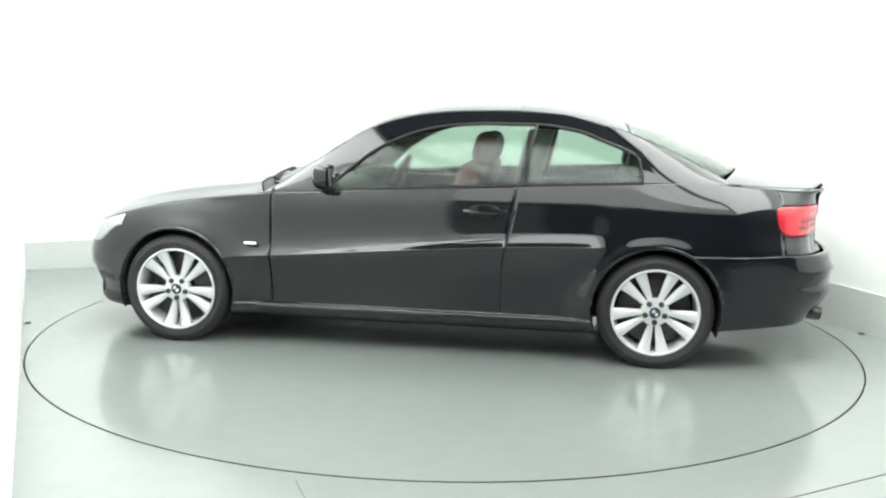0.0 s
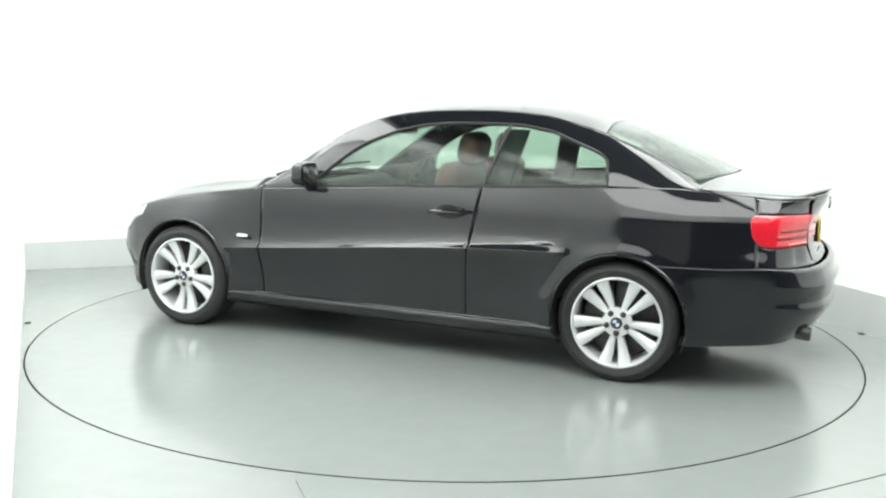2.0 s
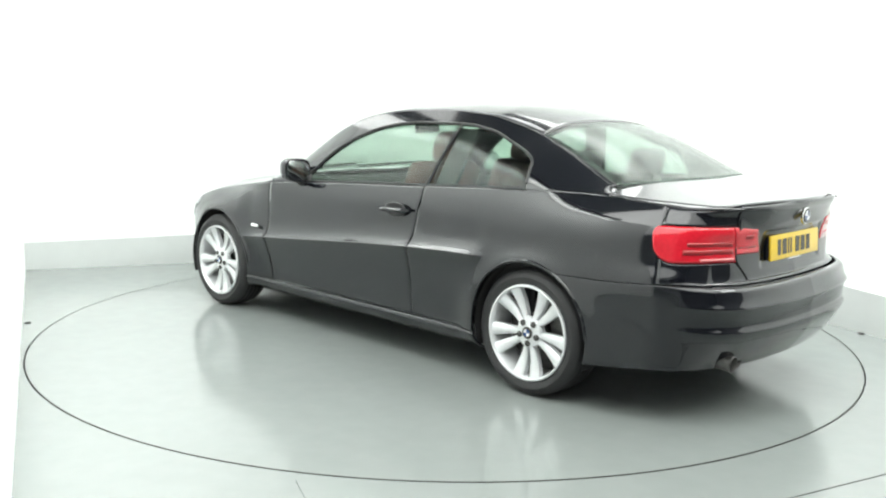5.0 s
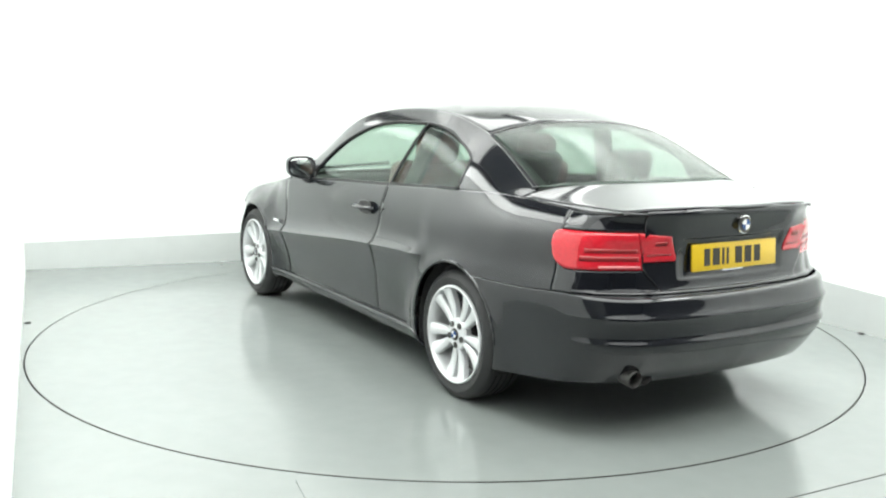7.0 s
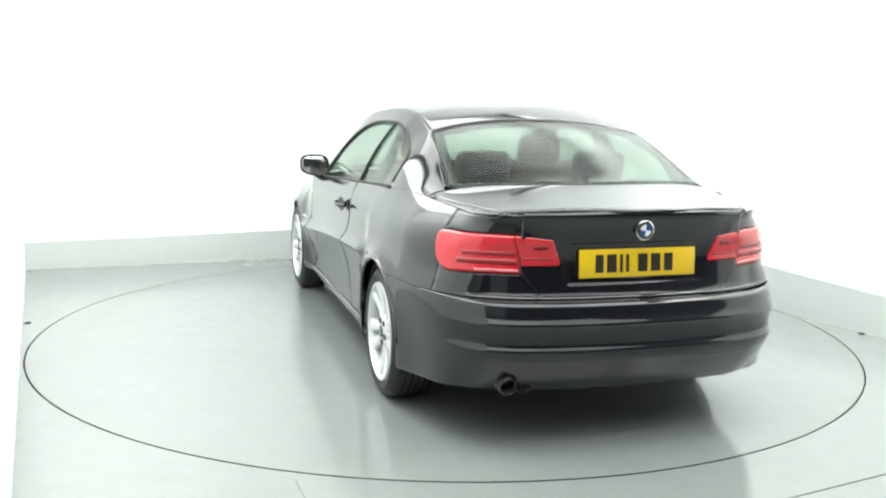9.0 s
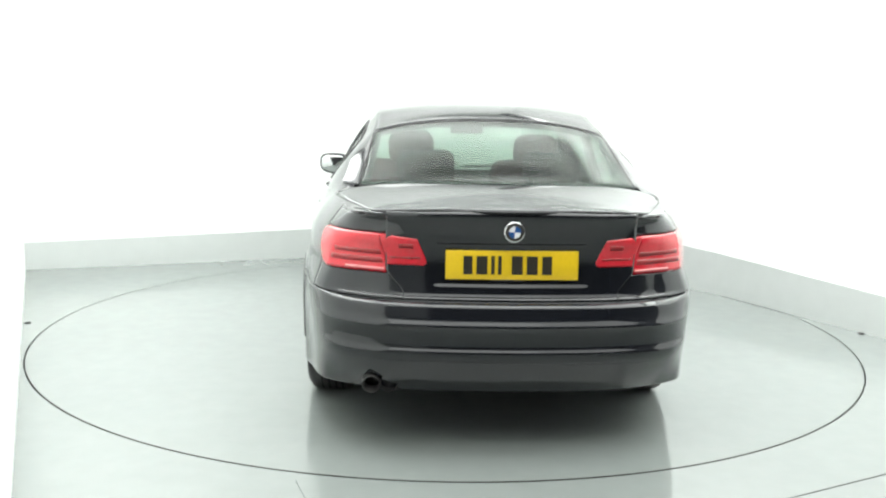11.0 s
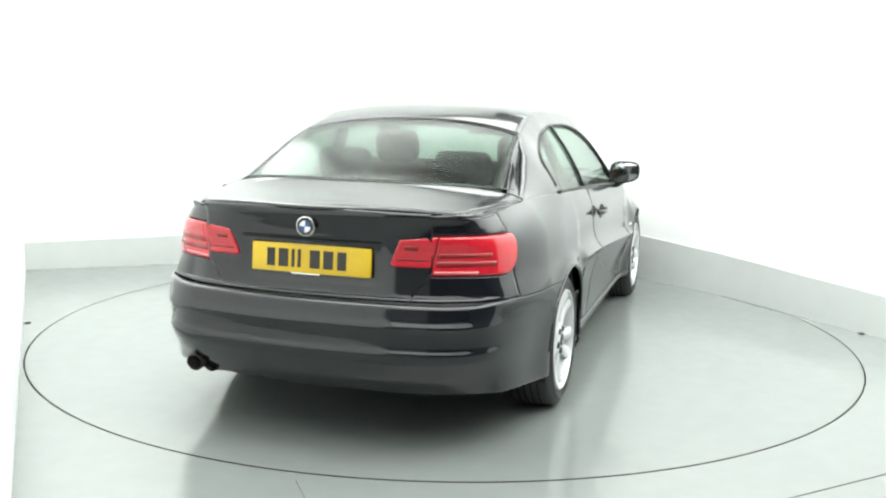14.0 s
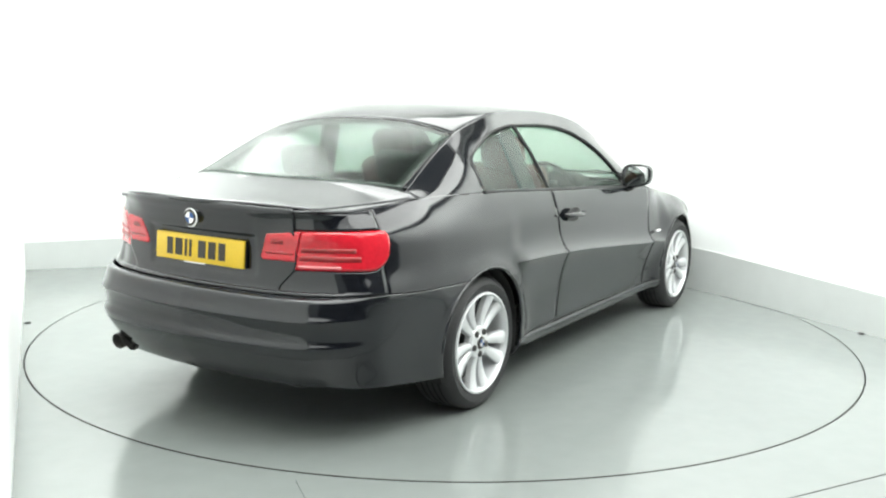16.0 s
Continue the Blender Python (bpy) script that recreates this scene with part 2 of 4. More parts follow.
edge_z = spline([0.86, 0.727, 0.588, 0.45, 0.318, 0.13, -0.07, -0.3, -0.53, -0.85, -1.0, -1.15, -1.31, -1.47, -1.62, -1.73, -1.85], [0.905, 0.988, 1.078, 1.172, 1.254, 1.330, 1.369, 1.386, 1.391, 1.372, 1.340, 1.300, 1.241, 1.168, 1.092, 1.040, 0.988])


def top(x, s):
    """A point of windscreen, roof or rear glass: s runs from the middle (0) to the edge (1)."""
    x, s = np.asarray(x, float), np.asarray(s, float)
    c, e = centre_z(x), edge_z(x)
    return np.stack([x, s * edge_y(x), c - (c - e) * np.abs(s) ** 2.6], -1)


def belt(x):
    return shell(s_at(x), top_z(x))


def rounded_pillar(x, w):
    """The rear pillar's skin from the belt (0) to the rear glass's edge (1), tangent to both."""
    x = np.asarray(x, float)
    b = belt(x)
    under = shell(s_at(x), top_z(x) - 0.012)
    lean = (b[..., 1] - under[..., 1]) / 0.012
    y0, z0, y1, z1 = b[..., 1], top_z(x) - 0.002, edge_y(x), np.maximum(edge_z(x), top_z(x) + 0.002)
    ln = np.hypot(y1 - y0, z1 - z0)
    n0 = np.hypot(lean, 1)
    fall = 2.6 * (centre_z(x) - edge_z(x)) / edge_y(x)
    n1 = np.hypot(fall, 1)
    h00, h10, h01, h11 = 2 * w ** 3 - 3 * w ** 2 + 1, w ** 3 - 2 * w ** 2 + w, 3 * w ** 2 - 2 * w ** 3, w ** 3 - w ** 2
    y = h00 * y0 + h10 * ln * lean / n0 + h01 * y1 - h11 * ln * 0.6 / n1
    z = h00 * z0 + h10 * ln / n0 + h01 * z1 + h11 * ln * 0.6 * fall / n1
    return np.stack([x + 0 * w, y, z], -1)


def house(x, z):
    """A point of the glasshouse's side, left half: nearly flat along the glass, rounded at the rear pillar."""
    x, z = np.asarray(x, float), np.asarray(z, float)
    b = belt(x)
    w = np.clip((z - top_z(x)) / np.maximum(edge_z(x) - top_z(x), 0.02), 0, 1)
    flat = np.stack([x + 0 * z, b[..., 1] - 0.012 + (edge_y(x) - b[..., 1] + 0.012) * w + 0.022 * np.sin(np.pi * w), z + 0 * x], -1)
    k = step(-1.05, -1.42, x)[..., None]
    return flat * (1 - k) + rounded_pillar(x, w) * k


glass_top = spline([0.50, 0.44, 0.36, 0.23, 0.07, -0.10, -0.25, -0.42, -0.68, -0.92, -1.06, -1.15, -1.215, -1.255, -1.277, -1.285],
                   [0.925, 0.97, 1.045, 1.15, 1.232, 1.285, 1.308, 1.318, 1.318, 1.288, 1.238, 1.199, 1.164, 1.132, 1.09, 1.02])
GLASS_A, GLASS_B, GLASS_C = 0.485, -0.60, -1.283


def grid(fn, us, vs, flip=False):
    """Points and faces of a patch fn(u, v)."""
    uu, vv = np.meshgrid(us, vs, indexing="ij")
    p = fn(uu, vv).reshape(-1, 3)
    k = len(vs)
    faces = [(i * k + j, (i + 1) * k + j, (i + 1) * k + j + 1, i * k + j + 1) for i in range(len(us) - 1) for j in range(k - 1)]
    return p, [f[::-1] for f in faces] if flip else faces


def cut_arches(p, faces):
    """Take out what lies inside the wheel arches and draw the rim of the hole onto the circle."""
    for ax in (AXLE, -AXLE):
        r = np.hypot(p[:, 0] - ax, p[:, 2] - ARCH_Z)
        faces = [f for f in faces if np.max(r[list(f)]) > ARCH_R or p[f[0], 0] * ax < 0]
        used = sorted({i for f in faces for i in f})
        for i in used:
            if r[i] < ARCH_R and p[i, 0] * ax > 0:
                d = np.array([p[i, 0] - ax, p[i, 2] - ARCH_Z]) / max(r[i], 1e-6)
                p[i, 0], p[i, 2] = ax + d[0] * ARCH_R, ARCH_Z + d[1] * ARCH_R
    used = sorted({i for f in faces for i in f})
    back = {v: i for i, v in enumerate(used)}
    return p[used], [tuple(back[i] for i in f) for f in faces]


def patch(name, fn, us, vs, mat, parent, label="", side=1, arches=False, solid=0.012, push=0.0):
    """One panel of the car; side -1 mirrors it to the right half. push moves it along its own normal."""
    p, faces = grid(fn, us, vs)
    p = p.copy()
    if arches:
        p, faces = cut_arches(p, faces)
    a, b, c = (p[faces[len(faces) // 2][k]] for k in (0, 1, 2))
    n = np.cross(b - a, c - a)
    out = np.array([a[0] * 0.4, a[1], a[2] - 0.6])
    if n @ out < 0:
        faces = [f[::-1] for f in faces]
    if side < 0:
        p = p * [1, -1, 1]
        faces = [f[::-1] for f in faces]
    ob = mesh_object(name, p, faces, mat, parent, label, solid)
    if push:
        me = ob.data
        for v, nn in zip(me.vertices, [Vector(v.normal) for v in me.vertices]):
            v.co += push * nn
    return ob


def between(lo, hi, on):
    """A patch function over (u, w): w from the curve lo(u) to hi(u)."""
    return lambda u, w: on(u, lo(u) + w * (hi(u) - lo(u)))


def crease_rows(v, lo, mid, hi):
    """Heights of a panel's rows, v from 0 to 1, so that one row runs along the crease."""
    a, b = np.clip(v * 2, 0, 1), np.clip(v * 2 - 1, 0, 1)
    return lo + (mid - lo) * a + (hi - mid) * b ** 1.5


def lamp_seam(z):
    """How far from the middle the tail lamp's two halves meet, at height z."""
    return 0.522 + 0.05 * (np.asarray(z) - 0.75) / 0.157


# ---------------------------------------------------------------- the car
def build_car():
    car = new("car")
    tagged(car, "black metallic two-door coupe with silver alloy wheels on the turntable", "car")
    GAP = 0.002
    lin = np.linspace
    door_front = lambda z: 0.803 - 0.012 * (np.asarray(z) - 0.5)
    door_rear = lambda z: -0.530 - 0.075 * step(0.45, 1.0, z)
    sill_z = lambda x: 0.262 + 0.0 * np.asarray(x)
    for side in (1, -1):
        # sill between the arches
        patch("sill", between(lambda x: 0.165 + 0 * x, lambda x: sill_z(x) - GAP, lambda x, z: shell(s_at(x), z)),
              lin(1.10, -1.10, 90), lin(0, 1, 7), PAINT, car, "", side, True)
        # door
        def door(w, z, k=0):
            x = (door_front(z) - GAP) * (1 - w) + (door_rear(z) + GAP) * w
            zt = top_z(x)
            zz = crease_rows((z - 0.265) / (0.93 - 0.265), sill_z(x) + GAP, crease_z(x), zt - GAP)
            x = (door_front(zz) - GAP) * (1 - w) + (door_rear(zz) + GAP) * w
            return shell(s_at(x), zz)
        d = patch("door", door, lin(0, 1, 60), lin(0.265, 0.93, 141), PAINT, car, "", side)
        build_handle(d, side)
        for cut in (door_front, door_rear):
            path = [(shell(s_at(float(cut(z))), z) - [0, 0.018, 0]) * [1, side, 1] for z in lin(0.27, 0.925 if cut is door_front else 0.975, 40)]
            part("door_seal", tube_bm(path, 0.008, 6), LINER, car)
        # front wing
        def wing(w, v):
            x0 = 1.93
            z = 0.268 + v * (0.9 - 0.268)
            x = (door_front(z) + GAP) * (1 - w) + x0 * w
            zz = crease_rows(v, sill_z(x) + GAP, crease_z(x), top_z(x))
            x = (door_front(zz) + GAP) * (1 - w) + x0 * w
            return shell(s_at(x), zz)
        wg = patch("front_wing", wing, lin(0, 1, 90), lin(0, 1, 141), PAINT, car, "", side, True)
        mk = soft_box(0.075, 0.012, 0.018, pose(0.914, 0.889 * side, 0.612, 0, 0, 0), 0.005)
        part("side_repeater", mk, MARKER, wg, "small clear side repeater lens")
        # rear quarter up to the tail lamp and down to the bumper joint
        def joint(x):
            return 0.640 + 0.013 * step(-1.80, -2.12, x)
        def quarter(w, v):
            z = 0.262 + v * 0.75
            x1 = -2.05
            x = (door_rear(z) - GAP) * (1 - w) + x1 * w
            lo = sill_z(x) + GAP + (joint(x) - sill_z(x)) * step(-1.22, -1.48, x)
            mid = np.maximum(crease_z(x), lo + 0.4 * (top_z(x) - lo))
            zz = crease_rows(v, lo, mid, top_z(x))
            x = (door_rear(zz) - GAP) * (1 - w) + x1 * w
            return shell(s_at(x), zz)
        q = patch("rear_quarter", quarter, lin(0, 1, 100), lin(0, 1, 141), PAINT, car, "", side, True)
        # corner behind the tail lamp's fore end, above and below the lamp
        tip, bend, turn = float(s_at(-2.015)), float(s_at(-2.11)), float(s_at(-2.06))
        lamp_lo = lambda s: 0.750 + 0.10 * (1 - np.sqrt(np.clip(1 - np.clip((bend - s) / (bend - tip), 0, 1) ** 2, 0, 1)))
        lamp_hi = lambda s: 0.907 - 0.024 * (1 - np.sqrt(np.clip(1 - np.clip((turn - s) / (turn - tip), 0, 1) ** 2, 0, 1)))
        s0, s1 = float(s_at(-2.05)), float(s_at_y(0.515))
        tz = lambda s: top_z(plan_x(s))
        patch("rear_corner", between(lambda s: lamp_hi(s) + 0.004, tz, shell), lin(s0, s1, 24), lin(0, 1, 8), PAINT, q, "", side)
        def under(u, w):
            s = s0 + u * (s1 - s0)
            lo = joint(plan_x(s)) + GAP
            z = lo + w * (lamp_lo(s) - 0.004 - lo)
            s = s0 + u * (s_at_y(0.512 - 0.07 * step(0.77, 0.66, z)) - s0)
            return shell(s, z)
        patch("rear_corner", under, lin(0, 1, 34), lin(0, 1, 14), PAINT, q, "", side)
        # tail lamp: outer half on the corner, inner half on the boot lid
        def lens_at(u, w):
            a = tip + u * (s1 - tip)
            z = lamp_lo(a) + w * (lamp_hi(a) - lamp_lo(a))
            return shell(tip + u * (s_at_y(lamp_seam(z)) - 0.002 - tip), z)
        lamp = patch("tail_lamp", lens_at, lin(0, 1, 48), lin(0, 1, 14), RED, car, "glossy red tail lamp with darker bars", side, False, 0.03, 0.004)
        for z0, h, m, x0 in ((0.822, 0.018, REDDARK, -2.17), (0.786, 0.022, REDDARK, -2.15), (0.757, 0.011, REDLIGHT, -2.23)):
            def bar(u, w):
                z = z0 + w * h
                a = float(s_at(x0))
                return shell(a + u * (s_at_y(lamp_seam(z)) - 0.02 - a), z)
            patch("lamp_bar", bar, lin(0, 1, 20), lin(0, 1, 3), m, lamp, "", side, False, 0.004, 0.0046)
        lamp_low = lambda s: np.minimum(0.562 + 0.115 * step(float(s_at(1.96)), float(s_at(1.74)), s), top_z(plan_x(s)) - 0.012)
        patch("headlamp", between(lamp_low, lambda s: top_z(plan_x(s)) - 0.006, shell), lin(float(s_at(2.17)), float(s_at(1.745)), 40), lin(0, 1, 12), LAMPCLEAR, car, "clear headlamp with bright reflector", side, False, 0.02, 0.006)
        # glasshouse
        patch("door_window", between(lambda x: top_z(x) - 0.004, lambda x: glass_top(x), house), lin(GLASS_A, GLASS_B - 0.05, 50), lin(0, 1, 14), SIDEGLASS, car, "green-tinted frameless door glass", side, False, 0.004, -0.006)
        patch("quarter_window", between(lambda x: top_z(x) - 0.004, lambda x: glass_top(x), house), lin(GLASS_B - 0.055, GLASS_C, 40), lin(0, 1, 14), SIDEGLASS, car, "green-tinted rear quarter glass", side, False, 0.004, -0.006)
        def lower(x):
            x = np.asarray(x, float)
            return np.where((x < GLASS_A) & (x > GLASS_C), np.maximum(glass_top(x), top_z(x)), top_z(x) - 0.004)
        xs = np.concatenate([lin(0.86, 0.52, 16), lin(0.50, 0.3, 22), lin(0.28, -0.9, 50), lin(-0.92, -1.29, 48), lin(-1.30, -1.74, 24)])
        patch("pillar_and_roof_rail", between(lower, lambda x: np.maximum(edge_z(x), top_z(x)), house), xs, lin(0, 1, 20), PAINT, car, "", side, False, 0.02)
        patch("pillar_trim", lambda x, w: rounded_pillar(x, w) * [1, 0.955, 0.985], lin(-1.30, -1.70, 16), lin(0, 1, 8), TRIM, car, "charcoal inner pillar trim", side, False, 0.006)
        # rubber seals round the side glass
        px = np.concatenate([lin(GLASS_A, GLASS_C, 80)])
        seal = [house(x, glass_top(x)) * [1, side, 1] for x in px]
        part("window_seal", tube_bm(seal, 0.008, 6), BLACK, car, "black rubber window seal")
        part("window_seal", tube_bm([(house(x, top_z(x) + 0.004) + [0, 0.004, 0]) * [1, side, 1] for x in lin(GLASS_A + 0.02, GLASS_C, 40)], 0.009, 6), BLACK, car, "black rubber window seal")
        part("window_seal", tube_bm([house(-0.61 - 0.085 * w, top_z(-0.6) + w * (float(glass_top(-0.68)) - float(top_z(-0.6)))) * [1, side, 1] for w in lin(0, 1, 8)], 0.009, 6), BLACK, car, "black rubber window seal")
        bm = soft_box(0.15, 0.03, 0.36, None, 0.012, 3)
        for v in bm.verts:
            t = v.co.z / 0.36 + 0.5
            v.co.x += -0.635 - 0.085 * t + 0.0
            v.co.y = (v.co.y + 0.722 - 0.135 * t + 0.012 * math.sin(math.pi * t)) * side
            v.co.z += 1.11
        part("b_pillar", bm, TRIM, car, "dark inner pillar trim")
        build_mirror(car, side)
        # rolled arch edge and arch lining
        for ax in (AXLE, -AXLE):
            lip = []
            for a in lin(0.02 * math.pi, 0.98 * math.pi, 48):
                x, z = ax + (ARCH_R + 0.003) * math.cos(a), ARCH_Z + (ARCH_R + 0.003) * math.sin(a)
                q = shell(s_at(x), z)
                lip.append((x, (float(q[1]) - 0.003) * side, z))
            part("arch_lip", tube_bm(lip, 0.009, 8), PAINT, car)
            bm = bmesh.new()
            rows = []
            for k in range(33):
                a = math.pi * (-0.12 + 1.24 * k / 32)
                cx, cz = ax + (ARCH_R + 0.004) * math.cos(a), ARCH_Z + (ARCH_R + 0.004) * math.sin(a)
                rows.append([bm.verts.new((cx, y * side, cz)) for y in (0.48, 0.862)])
            for r0, r1 in zip(rows, rows[1:]):
                bm.faces.new((r0[0], r0[1], r1[1], r1[0]))
            bm.faces.new([r[0] for r in rows])
            part("wheel_arch_liner", bm, LINER, car, "", solid=0.004)
    # bumpers, each one piece from flank to flank
    b0 = float(s_at(-1.46))

    def rear_bumper(u, w):
        s = S_END - np.abs(u) * (S_END - b0)
        lo = 0.235 + 0.03 * step(s_at(-1.7), s_at(-2.2), s)
        hi = joint(plan_x(s)) - GAP
        p = shell(s, lo + w * (hi - lo))
        p[..., 1] *= np.sign(u)
        return p
    f0 = float(s_at(1.70))

    def front_bumper(u, w):
        p = shell(np.abs(u) * f0, 0.375 + w * (0.575 - 0.375))
        p[..., 1] *= np.sign(u)
        return p

    def front_intake(u, w):
        p = shell(np.abs(u) * f0, 0.165 + w * (0.372 - 0.165))
        p[..., 0] -= 0.02 * np.sin(np.pi * np.clip(w * 1.6 - 0.3, 0, 1)) * step(1.70, 1.85, p[..., 0])
        p[..., 1] *= np.sign(u)
        return p
    for name, fn, ahead in (("rear_bumper", rear_bumper, -1), ("front_bumper", front_bumper, 1), ("lower_intake", front_intake, 1)):
        p, faces = grid(fn, lin(-1, 1, 241), lin(0, 1, 80))
        p, faces = cut_arches(p, faces)
        a, b, c = (p[faces[len(faces) // 2][k]] for k in (0, 1, 2))
        if np.cross(b - a, c - a)[0] * ahead < 0:
            faces = [f[::-1] for f in faces]
        mesh_object(name, p, faces, BLACK if name == "lower_intake" else PAINT, car, "black plastic lower intake" if name == "lower_intake" else "", 0.012)
    build_tops(car)
    build_tail(car)
    build_cabin(car)
    build_wheels(car)
    return car


def build_handle(door, side):
    cup = ring_bm([(0.0, 0.0), (0.03, 0.0), (0.04, 0.004), (0.036, 0.008), (0.0, 0.003)], 24)
    bmesh.ops.transform(cup, matrix=pose(-0.435, 0.878 * side, 0.842) @ Matrix.Diagonal((2.2, side, 1.0, 1)), verts=cup.verts)
    part("handle_recess", cup, BLACK, door, "dark recess behind the door handle")
    path = [(-0.435 + dx, (0.884 + dy) * side, 0.842 - 0.02 * dx) for dx, dy in ((-0.115, 0.0), (-0.10, 0.016), (-0.05, 0.026), (0.0, 0.028), (0.05, 0.026), (0.10, 0.016), (0.115, 0.0))]
    bar = tube_bm(path, 0.0125, 10)
    part("door_handle", bar, PAINT, door)


def build_mirror(car, side):
    """Door mirror: a rounded housing on a foot, its glass facing back."""
    bm = bmesh.new()
    bmesh.ops.create_uvsphere(bm, u_segments=32, v_segments=20, radius=1)
    for v in bm.verts:
        x, y, z = (math.copysign(abs(c) ** 0.62, c) for c in v.co)
        x = x * 0.062 if x > 0 else max(x * 0.062, -0.035)
        taper = 1 - 0.22 * (y * side * 0.5 + 0.5)
        v.co = (x - 0.012 * y * side, y * 0.098, z * 0.082 * taper + 0.010 * y * side)
    bmesh.ops.transform(bm, matrix=pose(0.47, 0.888 * side, 1.003, 0, 0, -8 * side), verts=bm.verts)
    mirror = part("door_mirror", bm, PAINT, car, "black door mirror housing on a short foot")
    glass = ring_bm([(0.0, 0.0), (0.94, 0.0), (1.0, 0.5), (0.94, 1.0), (0.0, 1.0)], 40)
    for v in glass.verts:
        x, y, z = v.co
        r = max(math.hypot(x, z), 1e-6)
        k = max(abs(x / r) ** 3.2 + abs(z / r) ** 3.2, 1e-3) ** (-1 / 3.2)
        u, w = x * k, z * k
        taper = 1 - 0.22 * (u * side * 0.5 + 0.5)
        v.co = (-0.037 - 0.004 * y - 0.012 * u * side, u * 0.082, w * 0.066 * taper + 0.010 * u * side)
    bmesh.ops.transform(glass, matrix=pose(0.47, 0.888 * side, 1.003, 0, 0, -8 * side), verts=glass.verts)
    part("mirror_glass", glass, MIRROR, mirror, "mirror glass")
    foot = tube_bm([(0.46, 0.79 * side, 0.915), (0.47, 0.84 * side, 0.93), (0.475, 0.87 * side, 0.955)], 0.03, 10)
    part("mirror_foot", foot, BLACK, mirror, "black plastic mirror foot")
    tri = [(0.62, 0.795, 0.905), (0.40, 0.80, 0.915), (0.43, 0.775, 1.0), (0.50, 0.77, 0.97)]
    bm = bmesh.new()
    bm.faces.new([bm.verts.new((x, (y + 0.012) * side, z)) for x, y, z in tri])
    part("mirror_triangle", bm, BLACK, mirror, "black plastic corner trim", solid=0.012)


def strip(name, fn, us, mat, car, label="", solid=0.012, n=40):
    """A patch that spans the whole width: fn(u, s) with s from -1 to 1."""
    p, faces = grid(fn, us, np.linspace(-1, 1, n))
    a, b, c = (p[faces[len(faces) // 2][k]] for k in (0, 1, 2))
    if np.cross(b - a, c - a)[2] < 0:
        faces = [f[::-1] for f in faces]
    return mesh_object(name, p, faces, mat, car, label, solid)


def build_tops(car):
    lin = np.linspace

    def cowl(s):
        return 1.0 - 0.20 * np.abs(s) ** 2

    def head(s):
        return 0.17 - 0.10 * np.abs(s) ** 2

    def back(s):
        return -1.19 - 0.03 * np.abs(s) ** 2

    def base(s):
        return -1.86 + 0.16 * np.abs(s) ** 2

    def span(a, b):
        def fn(u, s):
            x = a(s) + u * (b(s) - a(s))
            p = top(x, np.abs(s))
            p[..., 1] *= np.sign(s)
            return p
        return fn
    strip("windscreen", span(lambda s: cowl(s) - 0.02, head), lin(0.0, 1, 24), SIDEGLASS, car, "wide curved windscreen", 0.005)
    strip("roof", span(lambda s: head(s) - 0.006, lambda s: back(s) + 0.006), lin(0, 1, 40), PAINT, car, "", 0.02)
    slim = lambda u: 1.0 - 0.035 * u

    def rear_glass(u, s):
        return span(back, base)(u, s * slim(u))
    strip("rear_window", rear_glass, lin(0, 1, 30), REARGLASS, car, "sloping tinted rear window with a black printed border", 0.005)
    strip("window_border", lambda u, s: rear_glass(u * 0.045, s) - [0, 0, 0.009], lin(0, 1, 4), BLACK, car, "black printed border of the rear window", 0.002)
    strip("window_border", lambda u, s: rear_glass(0.955 + 0.045 * u, s) - [0, 0, 0.009], lin(0, 1, 4), BLACK, car, "black printed border of the rear window", 0.002)
    for side in (1, -1):
        patch("window_border", lambda u, w: rear_glass(u, 1.0 - 0.075 * w) - [0, 0, 0.009], lin(0.03, 0.97, 24), lin(0, 1, 4), BLACK, car, "black printed border of the rear window", side, False, 0.002)
        patch("rear_pillar", lambda u, w: span(back, base)(u, slim(u) + w * (1.0 - slim(u))), lin(0, 1, 30), lin(0, 1, 8), PAINT, car, "", side, False, 0.012)
    strip("headlining", lambda u, s: span(head, back)(u, s * 0.97) - [0, 0, 0.035], lin(0.02, 0.98, 20), LINING, car, "pale grey cabin headlining", 0.006)
    path = [span(back, base)(0.0, np.array(s)) - [0, 0, 0.004] for s in lin(-0.98, 0.98, 30)]
    part("rear_window_seal", tube_bm(path, 0.005, 6), BLACK, car)
    for side in (1, -1):
        path = [rear_glass(u, np.array(1.0 * side)) - [0, 0, 0.004] for u in lin(0.02, 1, 30)]
        part("rear_window_seal", tube_bm(path, 0.005, 6), BLACK, car)

    # bonnet and scuttle
    def deck(x, s, z0=centre_z):
        e = belt(x)
        c = z0(x)
        a = np.abs(s)
        bulge = 0.010 * np.exp(-((a - 0.62) / 0.10) ** 2)
        return np.stack([e[..., 0] * a ** 8 + x * (1 - a ** 8), e[..., 1] * s, c - (c - e[..., 2]) * a ** 2.4 + bulge * step(2.2, 1.6, x)], -1)
    strip("bonnet", lambda u, s: deck((cowl(s) + 0.05 + u * (2.16 - 0.20 * np.abs(s) ** 3 - cowl(s) - 0.05)), s * 0.995), lin(0, 1, 50), PAINT, car, "", 0.012, 60)
    strip("scuttle_panel", lambda u, s: deck(cowl(s) - 0.03 + u * 0.075, s * 0.98) - [0, 0, 0.012], lin(0, 1, 5), BLACK, car, "black plastic scuttle panel", 0.01)
    for y0 in (0.55, -0.05):
        path = [(1.0 - 0.2 * (abs(y) / 0.8) ** 2 - 0.03 - 0.04 * k, y, float(centre_z(0.97)) + 0.012 + 0.025 * k) for k, y in zip(lin(0, 1, 8), lin(y0, y0 - 0.55, 8))]
        part("wiper", tube_bm(path, 0.011, 6), BLACK, car, "black wiper arm")

